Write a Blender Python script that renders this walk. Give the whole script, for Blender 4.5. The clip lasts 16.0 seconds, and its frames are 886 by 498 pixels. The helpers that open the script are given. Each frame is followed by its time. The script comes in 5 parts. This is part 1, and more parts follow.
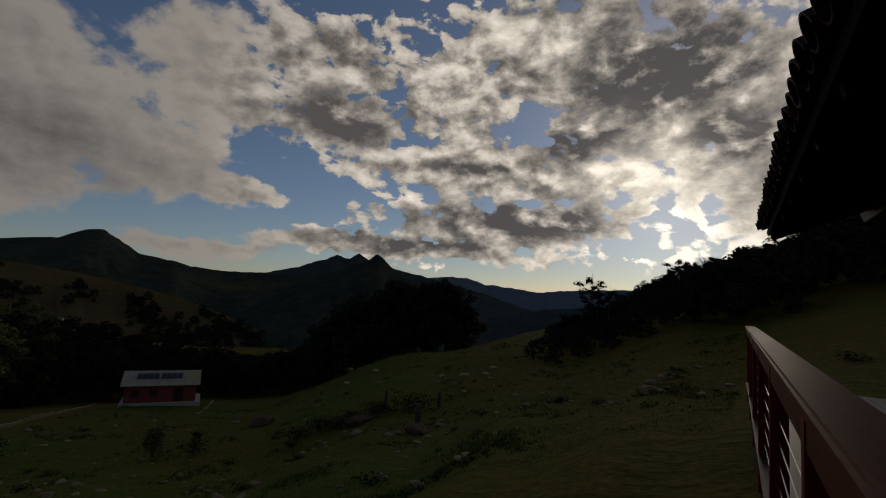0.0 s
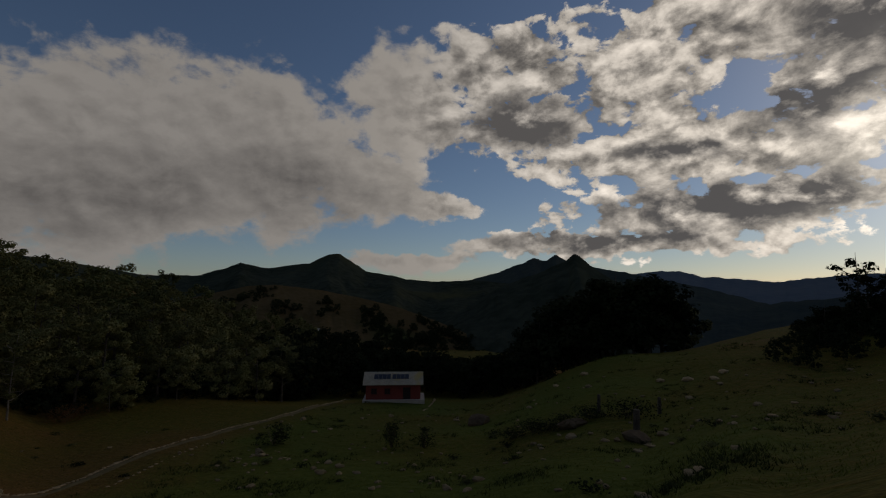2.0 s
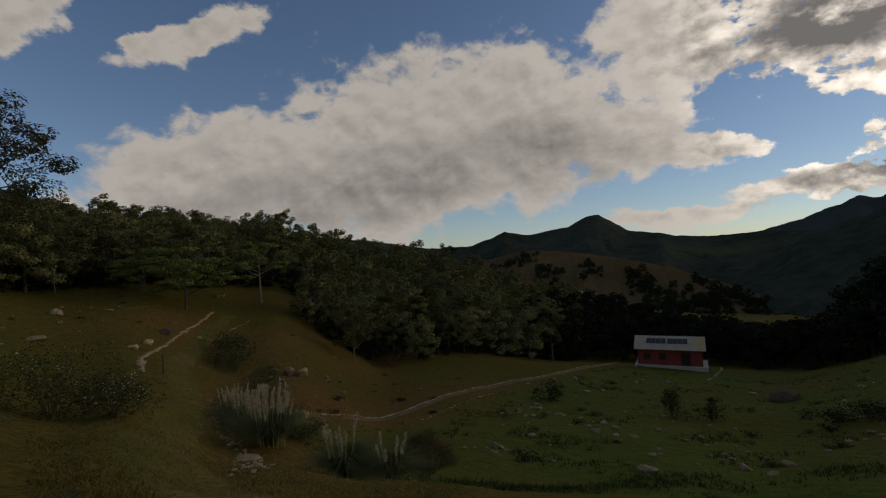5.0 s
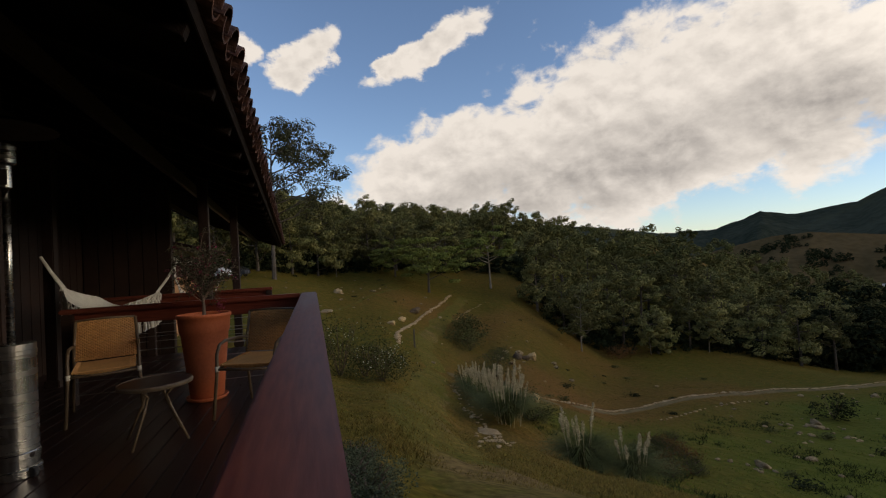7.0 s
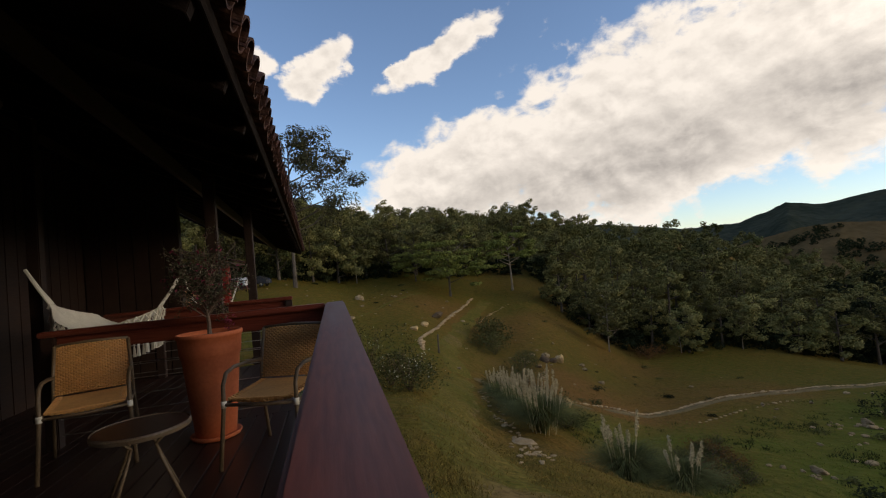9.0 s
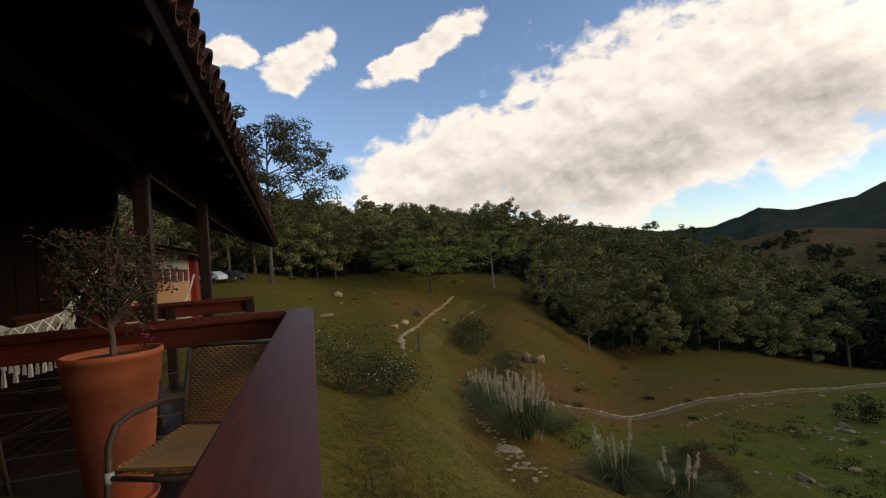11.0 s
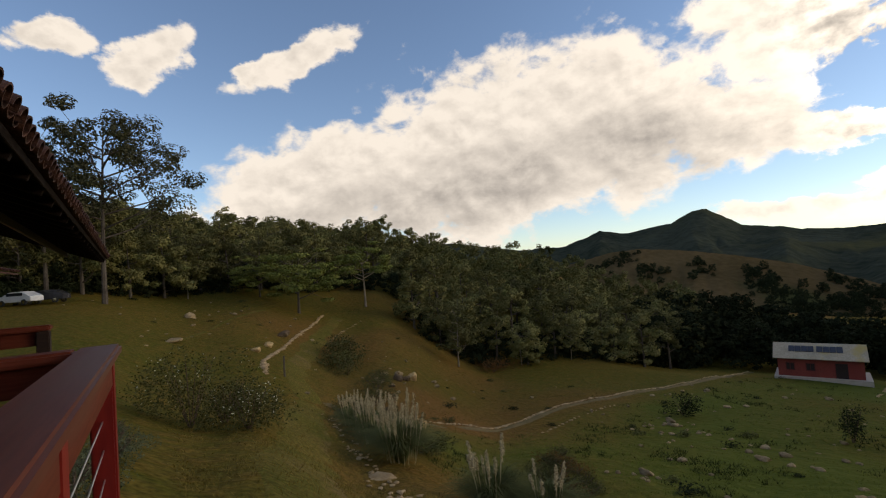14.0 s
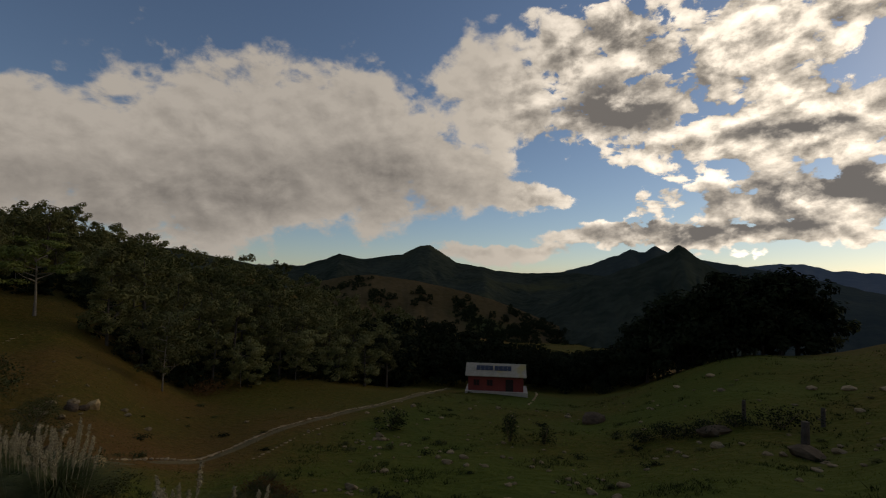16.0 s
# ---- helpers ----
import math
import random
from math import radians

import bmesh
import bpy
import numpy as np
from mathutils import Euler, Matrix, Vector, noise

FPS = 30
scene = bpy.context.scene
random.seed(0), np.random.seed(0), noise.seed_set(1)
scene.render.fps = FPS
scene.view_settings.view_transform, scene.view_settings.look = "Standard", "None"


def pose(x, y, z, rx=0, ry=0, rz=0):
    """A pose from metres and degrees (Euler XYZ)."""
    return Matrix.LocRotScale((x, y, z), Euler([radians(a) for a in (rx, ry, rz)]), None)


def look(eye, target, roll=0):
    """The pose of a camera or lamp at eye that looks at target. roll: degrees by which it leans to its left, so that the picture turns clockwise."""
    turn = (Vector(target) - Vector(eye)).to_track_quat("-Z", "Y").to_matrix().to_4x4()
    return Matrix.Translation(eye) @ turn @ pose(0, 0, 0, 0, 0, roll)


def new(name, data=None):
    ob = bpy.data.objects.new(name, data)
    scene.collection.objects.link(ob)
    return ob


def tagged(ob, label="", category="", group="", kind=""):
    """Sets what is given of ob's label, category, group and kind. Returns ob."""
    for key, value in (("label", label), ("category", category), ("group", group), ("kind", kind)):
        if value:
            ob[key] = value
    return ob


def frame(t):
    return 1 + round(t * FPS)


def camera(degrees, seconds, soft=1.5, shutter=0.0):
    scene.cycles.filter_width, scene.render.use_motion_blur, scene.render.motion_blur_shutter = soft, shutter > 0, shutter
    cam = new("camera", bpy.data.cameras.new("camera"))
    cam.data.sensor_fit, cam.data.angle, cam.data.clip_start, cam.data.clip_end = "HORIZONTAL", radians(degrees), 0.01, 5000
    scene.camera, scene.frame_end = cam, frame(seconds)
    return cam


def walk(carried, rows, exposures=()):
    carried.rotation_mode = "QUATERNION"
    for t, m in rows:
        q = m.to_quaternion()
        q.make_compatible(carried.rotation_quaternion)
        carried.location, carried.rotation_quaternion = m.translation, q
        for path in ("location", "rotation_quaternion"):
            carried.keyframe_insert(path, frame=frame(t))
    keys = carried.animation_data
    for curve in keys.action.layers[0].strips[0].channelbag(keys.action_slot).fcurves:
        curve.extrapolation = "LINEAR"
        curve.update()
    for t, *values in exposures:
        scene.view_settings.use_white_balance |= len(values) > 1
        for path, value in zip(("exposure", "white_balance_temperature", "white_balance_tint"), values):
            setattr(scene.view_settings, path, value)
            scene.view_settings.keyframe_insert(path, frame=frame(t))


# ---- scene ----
import itertools

cam = camera(86.05, 16.0, soft=1.15)
walk(cam, [
    (0, pose(0.684, 0.430, 1.285, 95.58, -3.55, 0.00)),
    (0.5, pose(0.684, 0.430, 1.285, 95.62, -2.76, 5.40)),
    (1, pose(0.684, 0.430, 1.285, 95.17, -2.25, 11.30)),
    (1.5, pose(0.684, 0.430, 1.285, 94.93, -1.08, 17.71)),
    (2, pose(0.684, 0.430, 1.285, 95.09, -0.18, 23.71)),
    (2.5, pose(0.684, 0.431, 1.283, 94.42, 0.37, 29.90)),
    (3, pose(0.684, 0.433, 1.281, 93.97, 0.60, 34.26)),
    (5.5, pose(0.687, 0.444, 1.262, 91.22, 3.56, 62.52)),
    (6, pose(0.676, 0.434, 1.258, 91.37, 3.42, 71.31)),
    (6.5, pose(0.527, 0.300, 1.264, 91.47, 2.40, 76.44)),
    (7, pose(0.348, 0.145, 1.265, 91.43, 3.38, 80.82)),
    (7.5, pose(0.010, 0.015, 1.240, 91.90, 4.49, 83.07)),
    (8, pose(-0.128, -0.015, 1.238, 92.41, 5.02, 82.67)),
    (10.5, pose(-1.688, -0.040, 1.250, 91.37, 5.64, 83.87)),
    (11, pose(-1.846, -0.055, 1.250, 91.52, 4.19, 80.70)),
    (11.5, pose(-1.948, -0.055, 1.250, 92.79, 5.70, 79.32)),
    (12, pose(-2.237, -0.015, 1.246, 93.24, 8.16, 83.13)),
    (12.5, pose(-2.494, 0.030, 1.245, 91.90, 6.17, 83.54)),
    (13, pose(-2.547, 0.035, 1.245, 91.72, 6.28, 75.07)),
    (13.5, pose(-2.566, 0.035, 1.245, 91.70, 6.13, 69.76)),
    (14, pose(-2.565, 0.035, 1.245, 92.46, 4.14, 65.29)),
    (14.5, pose(-2.512, 0.032, 1.243, 93.16, 2.31, 56.56)),
    (15, pose(-2.394, 0.045, 1.240, 93.84, -0.31, 48.12)),
    (15.5, pose(-2.279, 0.035, 1.240, 94.28, -1.24, 40.74)),
    (16, pose(-2.191, 0.025, 1.242, 93.94, -0.95, 34.34)),
], exposures=[(t, stops, kelvin, 12) for t, stops, kelvin in ((0, -2.2, 6700), (3, -1.9, 6600), (5.5, -0.95, 6800), (7, -0.2, 6850), (8, -0.1, 6850), (10.5, 0.1, 6950), (12.5, -0.1, 6950), (14.5, -0.05, 7250), (15.2, -0.25, 7350), (16, -1.25, 7100))])

# ---- world ----
SUN_AZ, SUN_EL = -26.5, 10.2      # degrees from +Y towards -X, and above the horizon


def bearing(az, el=0.0):
    a, e = radians(az), radians(el)
    return Vector((-math.sin(a) * math.cos(e), math.cos(a) * math.cos(e), math.sin(e)))


world = bpy.data.worlds.new("sky")
scene.world = world
world.use_nodes = True
WN, WL = world.node_tree.nodes, world.node_tree.links
WN.clear()


def wnode(kind, **props):
    n = WN.new(kind)
    for k, v in props.items():
        if k == "op":
            n.operation = v
        elif k == "ins":
            for i, val in v.items():
                if isinstance(val, bpy.types.NodeSocket):
                    WL.new(val, n.inputs[i])
                else:
                    n.inputs[i].default_value = val
    return n


def wmath(op, a, b=0.0, c=0.0, clamp=False):
    n = wnode("ShaderNodeMath", op=op, ins={0: a, 1: b, 2: c})
    n.use_clamp = clamp
    return n.outputs[0]


def wstep(v, lo, hi):
    n = WN.new("ShaderNodeMapRange")
    n.interpolation_type = "SMOOTHSTEP"
    WL.new(v, n.inputs[0])
    n.inputs[1].default_value, n.inputs[2].default_value = lo, hi
    return n.outputs[0]


def wmix(f, a, b):
    n = WN.new("ShaderNodeMix")
    n.data_type = "RGBA"
    for i, val in ((0, f), (6, a), (7, b)):
        if isinstance(val, bpy.types.NodeSocket):
            WL.new(val, n.inputs[i])
        else:
            n.inputs[i].default_value = val
    return n.outputs[2]


coord = WN.new("ShaderNodeTexCoord").outputs["Generated"]
sep = wnode("ShaderNodeSeparateXYZ", ins={0: coord}).outputs
az_n = wmath("MULTIPLY", wmath("ARCTAN2", wmath("MULTIPLY", sep[0], -1.0), sep[1]), 57.2958)
el_n = wmath("MULTIPLY", wmath("ARCSINE", sep[2]), 57.2958)
flat = wnode("ShaderNodeCombineXYZ", ins={0: az_n, 1: el_n}).outputs[0]
squash = wnode("ShaderNodeMapping", ins={0: coord, 3: (1.0, 1.0, 1.55)}).outputs[0]


def wnoise(scale, detail, rough=0.55, distortion=0.0, where=None):
    n = wnode("ShaderNodeTexNoise", ins={"Vector": where or squash, "Scale": scale, "Detail": detail, "Roughness": rough,
                                         "Distortion": distortion})
    return n


# ragged cloud edges: the flat sky coordinates are pushed about by noise
warp = wnoise(9.0, 6.0, 0.6)
push = wnode("ShaderNodeVectorMath", op="MULTIPLY_ADD",
             ins={0: warp.outputs["Color"], 1: (7.0, 5.0, 0.0), 2: (-3.5, -2.5, 0.0)}).outputs[0]
ragged = wnode("ShaderNodeVectorMath", op="ADD", ins={0: flat, 1: push}).outputs[0]


def cloud_field(ellipses, floor):
    best = None
    for az, el, ra, re, rot in ellipses:
        m = wnode("ShaderNodeMapping", ins={0: ragged, 1: (az, el, 0), 2: (0, 0, radians(rot)), 3: (ra, re, 1)})
        m.vector_type = "TEXTURE"
        length = wnode("ShaderNodeVectorMath", op="LENGTH", ins={0: m.outputs[0]}).outputs["Value"]
        f = wmath("SUBTRACT", 1.0, length)
        best = wmath("MAXIMUM", f, floor if best is None else best)
    return best


# the long white bank, the small clouds beside it, and the broken sheet round the sun
CLOUDS = (
    (78, 11, 17, 6.2, -16), (61, 13.0, 18, 10.5, -14), (46, 15.5, 15, 9.6, 4), (54, 8.8, 17, 4.2, -10), (34, 13.5, 9, 4.8, 18), (26, 10.4, 7, 1.9, 6),
    (104, 23.6, 3.3, 1.7, -10), (96, 22.9, 5.0, 2.3, -34), (98, 21.2, 3.2, 1.7, 0), (80.5, 24.2, 8.0, 2.1, -24), (86, 22.2, 2.6, 1.2, 0),
    (28, 21.5, 7, 6.5, 30), (13, 26, 7, 4.0, 20), (12.7, 19.6, 9, 3.6, 0), (0, 24, 9, 7.0, 20), (-6, 15.4, 24, 4.6, 2),
    (-26, 21, 17, 11, 0), (-7, 8.8, 18, 3.0, -4), (4, 5.2, 19, 1.5, 0), (28, 3.6, 8, 1.2, 0), (19, 25, 6, 4, 30), (-12, 28, 16, 7, 0),
    (-45, 13, 20, 10, 0), (66, 42, 34, 5, 0), (8, 38, 22, 4, 0), (170, 26, 30, 10, 0), (-110, 24, 30, 12, 0), (130, 8, 18, 5, 0),
)
DARK = ((14.0, 19.4, 8.5, 3.6, 0), (-24, 25, 13, 7.5, 0), (-15, 18.5, 9, 3.2, 0), (-31, 18, 6, 4.5, 0), (-8, 9.4, 15, 2.9, -3), (5, 5.9, 13, 1.4, 0), (-3, 15.4, 6, 1.4, 0),
        (64, 8.5, 26, 5.0, -10), (42, 12, 13, 4.5, 8), (-45, 13, 16, 7, 0))
puff = wnoise(10.0, 10.0, 0.60, 0.15).outputs["Fac"]
curd = wnoise(20.0, 8.0, 0.60, 0.3).outputs["Fac"]
toward = wnode("ShaderNodeVectorMath", op="ADD", ins={0: squash, 1: tuple(Vector((0.010, 0.008, 0.030)))}).outputs[0]
puff_up = wnoise(10.0, 10.0, 0.60, 0.15, toward).outputs["Fac"]
relief = wmath("SUBTRACT", puff_up, puff)          # thicker cloud towards the light: shaded side
puff0, curd0 = wmath("SUBTRACT", puff, 0.5), wmath("SUBTRACT", curd, 0.5)
near_sun = wstep(wnode("ShaderNodeVectorMath", op="DOT_PRODUCT", ins={0: coord, 1: tuple(bearing(-8, 18))}).outputs["Value"], 0.80, 0.93)
lumps = wmath("ADD", wmath("MULTIPLY", puff0, wmath("MULTIPLY_ADD", near_sun, 0.6, 1.2)), wmath("MULTIPLY", curd0, wmath("MULTIPLY_ADD", near_sun, 1.3, 0.6)))
body = wmath("ADD", cloud_field(CLOUDS, -0.75), lumps)
soft_edge, crisp_edge = wstep(body, -0.10, 0.24), wstep(body, -0.04, 0.16)
cover = wmath("ADD", wmath("MULTIPLY", near_sun, crisp_edge), wmath("MULTIPLY", wmath("SUBTRACT", 1.0, near_sun), soft_edge))
rim = wmath("SUBTRACT", 1.0, wstep(body, 0.05, 0.55))
murk = wstep(wmath("ADD", cloud_field(DARK, -1.0), wmath("MULTIPLY", lumps, 0.75)), -0.30, 0.70)
tone = wmath("ADD", wmath("ADD", wmath("MULTIPLY", relief, wmath("MULTIPLY_ADD", near_sun, 1.4, 1.5)), wmath("MULTIPLY", curd0, wmath("MULTIPLY_ADD", near_sun, -0.75, -0.55))), wmath("MULTIPLY_ADD", near_sun, 0.06, 0.16))
shade = wmath("ADD", wmath("MULTIPLY", murk, wmath("MULTIPLY_ADD", near_sun, 0.36, 0.46)), tone)
shade = wmath("SUBTRACT", shade, wmath("MULTIPLY", rim, 0.22), clamp=True)

sun_dir = bearing(SUN_AZ, SUN_EL)
facing = wnode("ShaderNodeVectorMath", op="DOT_PRODUCT", ins={0: coord, 1: tuple(sun_dir)}).outputs["Value"]
halo = wmath("POWER", wmath("MAXIMUM", facing, 0.0), 85.0)
wide = wmath("POWER", wmath("MAXIMUM", facing, 0.0), 3.0)

sky = WN.new("ShaderNodeTexSky")
sky.sky_type = "NISHITA"
sky.sun_disc = False
sky.sun_elevation, sky.sun_rotation = radians(24.0), radians(-SUN_AZ)
sky.altitude, sky.air_density, sky.dust_density, sky.ozone_density = 900.0, 1.0, 0.6, 2.0
blue = wnode("ShaderNodeVectorMath", op="MULTIPLY", ins={0: sky.outputs[0], 1: (0.162, 0.168, 0.176)}).outputs[0]
lit = wmix(wide, (0.95, 0.90, 0.835, 1), (2.4, 2.2, 1.9, 1))
grey = wmix(wide, (0.38, 0.36, 0.345, 1), (0.36, 0.35, 0.35, 1))
glint = wmath("MAXIMUM", 0.35, wmath("MULTIPLY_ADD", near_sun, wmath("SUBTRACT", wmath("MULTIPLY", curd0, 1.9), wmath("MULTIPLY", relief, 3.4)), 1.0))
sparkle = wnode("ShaderNodeVectorMath", op="SCALE", ins={0: lit})
WL.new(glint, sparkle.inputs["Scale"])
cloud = wmix(shade, sparkle.outputs[0], grey)
glow_amount = wmath("MULTIPLY", wmath("MULTIPLY", halo, wmath("MULTIPLY_ADD", cover, 2.0, 0.6)), wmath("SUBTRACT", 1.0, wmath("MULTIPLY", murk, 0.85)))
mixed = wmix(cover, blue, cloud)
hot = wnode("ShaderNodeVectorMath", op="SCALE", ins={0: (1.0, 0.93, 0.78)})
WL.new(glow_amount, hot.inputs["Scale"])
total = wnode("ShaderNodeVectorMath", op="ADD", ins={0: mixed, 1: hot.outputs[0]}).outputs[0]
back = WN.new("ShaderNodeBackground")
WL.new(total, back.inputs[0])
back.inputs[1].default_value = 1.0
WL.new(back.outputs[0], WN.new("ShaderNodeOutputWorld").inputs[0])

sun_lamp = bpy.data.lights.new("sun", "SUN")
sun_lamp.energy, sun_lamp.angle, sun_lamp.color = 0.6, radians(20), (1.0, 0.86, 0.66)
new("sun", sun_lamp).matrix_world = look(sun_dir * 100, (0, 0, 0))

# ---- materials ----
def material(name, c1, c2, rough=0.8, scale=4.0, fine=40.0, bump=0.2, metal=0.0, third=None, per_object=0.0, stretch=(1, 1, 1), spec=0.4,
             per_island=0.0, bump_dist=0.02, grain=0.0):
    """Two colours mixed by coarse and fine noise, with relief; third: a colour for scattered stains."""
    m = bpy.data.materials.new(name)
    m.use_nodes = True
    n, l = m.node_tree.nodes, m.node_tree.links
    bsdf = n["Principled BSDF"]
    tc = n.new("ShaderNodeTexCoord")
    mp = n.new("ShaderNodeMapping")
    mp.inputs["Scale"].default_value = stretch
    l.new(tc.outputs["Object"], mp.inputs[0])

    def noise_tex(s, d):
        t = n.new("ShaderNodeTexNoise")
        t.inputs["Scale"].default_value, t.inputs["Detail"].default_value = s, d
        l.new(mp.outputs[0], t.inputs["Vector"])
        return t.outputs["Fac"]

    def ramp(v, lo, hi):
        r = n.new("ShaderNodeMapRange")
        r.inputs[1].default_value, r.inputs[2].default_value = lo, hi
        l.new(v, r.inputs[0])
        return r.outputs[0]

    def mix(f, a, b):
        x = n.new("ShaderNodeMix")
        x.data_type = "RGBA"
        for i, v in ((0, f), (6, a), (7, b)):
            if isinstance(v, bpy.types.NodeSocket):
                l.new(v, x.inputs[i])
            else:
                x.inputs[i].default_value = v if isinstance(v, float) else (*v, 1)
        return x.outputs[2]
    coarse, small = noise_tex(scale, 5), noise_tex(fine, 4)
    both = n.new("ShaderNodeMath")
    both.operation = "ADD"
    l.new(coarse, both.inputs[0]), l.new(small, both.inputs[1])
    col = mix(ramp(both.outputs[0], 0.75, 1.25), c1, c2)
    if third:
        col = mix(ramp(noise_tex(scale * 0.45, 6), 0.55, 0.68), col, third)
    if grain:
        blades = n.new("ShaderNodeHueSaturation")
        g = n.new("ShaderNodeMapRange")
        g.inputs[1].default_value, g.inputs[2].default_value, g.inputs[3].default_value, g.inputs[4].default_value = 0.3, 0.7, 0.6, 1.4
        l.new(noise_tex(grain, 8), g.inputs[0]), l.new(g.outputs[0], blades.inputs["Value"]), l.new(col, blades.inputs["Color"])
        col = blades.outputs[0]
        lush = n.new("ShaderNodeAttribute")
        lush.attribute_name = "lush"
        col = mix(lush.outputs["Fac"], col, mix(small, (0.058, 0.084, 0.011), (0.120, 0.128, 0.024)))
    if per_object or per_island:
        src = n.new("ShaderNodeObjectInfo").outputs["Random"] if per_object else n.new("ShaderNodeNewGeometry").outputs["Random Per Island"]
        hsv = n.new("ShaderNodeHueSaturation")
        amount = per_object or per_island
        val = n.new("ShaderNodeMapRange")
        val.inputs[3].default_value, val.inputs[4].default_value = 1 - amount, 1 + amount
        l.new(src, val.inputs[0]), l.new(val.outputs[0], hsv.inputs["Value"]), l.new(col, hsv.inputs["Color"])
        col = hsv.outputs[0]
    l.new(col, bsdf.inputs["Base Color"])
    rr = n.new("ShaderNodeMapRange")
    rr.inputs[3].default_value, rr.inputs[4].default_value = max(0.03, rough - 0.12), min(1, rough + 0.1)
    l.new(coarse, rr.inputs[0]), l.new(rr.outputs[0], bsdf.inputs["Roughness"])
    bsdf.inputs["Metallic"].default_value = metal
    bsdf.inputs["Specular IOR Level"].default_value = spec
    if bump:
        b = n.new("ShaderNodeBump")
        b.inputs["Strength"].default_value, b.inputs["Distance"].default_value = bump, bump_dist
        l.new(small, b.inputs["Height"]), l.new(b.outputs[0], bsdf.inputs["Normal"])
    return m


M_GRASS = material("meadow grass", (0.080, 0.080, 0.012), (0.155, 0.098, 0.022), 0.95, 0.035, 1.4, 0.8, third=(0.18, 0.088, 0.028), spec=0.02, bump_dist=0.3, grain=7.0)
M_MOUNT = material("wooded mountain", (0.030, 0.037, 0.026), (0.060, 0.066, 0.046), 1.0, 0.008, 0.06, 0.9, third=(0.080, 0.076, 0.036), spec=0.0, bump_dist=6.0)
# Greyed and blued green: middle-distance haze is painted into the mountain colour.
M_TWIN = material("mountain with haze tint", (0.040, 0.052, 0.050), (0.060, 0.070, 0.060), 1.0, 0.004, 0.03, 0.9, third=(0.08, 0.085, 0.055), spec=0.0, bump_dist=8.0)
# The blue of distance haze is mixed straight into this base colour.
M_FAR = material("far mountain tinted for haze", (0.10, 0.125, 0.155), (0.13, 0.15, 0.17), 1.0, 0.003, 0.02, 0.6, spec=0.0, bump_dist=8.0)
M_PASTURE = material("dry pasture", (0.085, 0.060, 0.026), (0.125, 0.085, 0.04), 1.0, 0.02, 0.2, 0.6, third=(0.07, 0.075, 0.028), spec=0.0, bump_dist=1.0)
M_LEAF = material("forest leaves", (0.085, 0.094, 0.028), (0.230, 0.200, 0.075), 0.85, 0.35, 3.0, 0.0, per_object=0.45, spec=0.08)
M_LEAF_PALE = material("pale green leaves", (0.11, 0.14, 0.030), (0.21, 0.21, 0.055), 0.85, 0.35, 3.0, 0.0, per_object=0.15, spec=0.08)
M_LEAF_DRY = material("thin brownish leaves", (0.045, 0.050, 0.018), (0.090, 0.078, 0.038), 0.8, 0.5, 4.0, 0.0, per_object=0.15, spec=0.2)
# Dark foliage colour that also holds the shade of backlit woods and undergrowth.
M_LEAF_DARK = material("dark leaves with shade put in", (0.016, 0.022, 0.010), (0.036, 0.042, 0.018), 0.9, 0.35, 3.0, 0.0, per_object=0.3, spec=0.03)
M_ROCK = material("brown weathered rock", (0.085, 0.055, 0.032), (0.17, 0.12, 0.07), 0.9, 0.8, 8.0, 0.6, third=(0.05, 0.045, 0.028), spec=0.08)
M_EDGE = material("pale sandy edging stone", (0.37, 0.245, 0.12), (0.52, 0.375, 0.205), 0.9, 1.5, 12.0, 0.5, per_object=0.2, spec=0.08)
M_BARK = material("grey bark", (0.065, 0.052, 0.040), (0.145, 0.120, 0.095), 0.95, 1.2, 14.0, 0.5, spec=0.1)
M_STONE = material("pale field stone", (0.25, 0.175, 0.09), (0.38, 0.28, 0.155), 0.9, 0.9, 9.0, 0.6, third=(0.13, 0.11, 0.07), per_object=0.3, spec=0.08)
M_SAND = material("tan boulder", (0.44, 0.29, 0.12), (0.60, 0.42, 0.20), 0.9, 0.8, 8.0, 0.6, third=(0.24, 0.17, 0.10), spec=0.08)
M_TRACK = material("worn grass track", (0.095, 0.092, 0.016), (0.165, 0.118, 0.030), 0.95, 0.4, 5.0, 0.5, third=(0.20, 0.13, 0.055), spec=0.02, grain=7.0)
M_EARTH = material("bare brown earth", (0.125, 0.092, 0.036), (0.21, 0.150, 0.068), 0.95, 0.5, 6.0, 0.6, third=(0.10, 0.085, 0.035), spec=0.1)
M_WOOD = material("varnished red-brown wood", (0.105, 0.020, 0.011), (0.185, 0.045, 0.024), 0.46, 2.0, 26.0, 0.12, third=(0.15, 0.068, 0.045), stretch=(0.25, 3.0, 3.0), spec=0.16, bump_dist=0.004)
M_REDPOST = material("red painted wood", (0.19, 0.012, 0.010), (0.28, 0.024, 0.016), 0.42, 3.0, 30.0, 0.15, stretch=(1, 1, 0.2), bump_dist=0.004)
# Dark wood, deepened further: the shade under the veranda roof is in the colour.
M_DARKWOOD = material("dark timber with veranda shade", (0.018, 0.009, 0.006), (0.036, 0.018, 0.011), 0.6, 2.0, 24.0, 0.2, stretch=(0.3, 3, 3), bump_dist=0.005, spec=0.3)
M_DECK = material("dark oiled deck boards", (0.014, 0.006, 0.004), (0.028, 0.011, 0.007), 0.36, 2.0, 24.0, 0.2, stretch=(0.25, 3, 3), per_object=0.25, bump_dist=0.004)
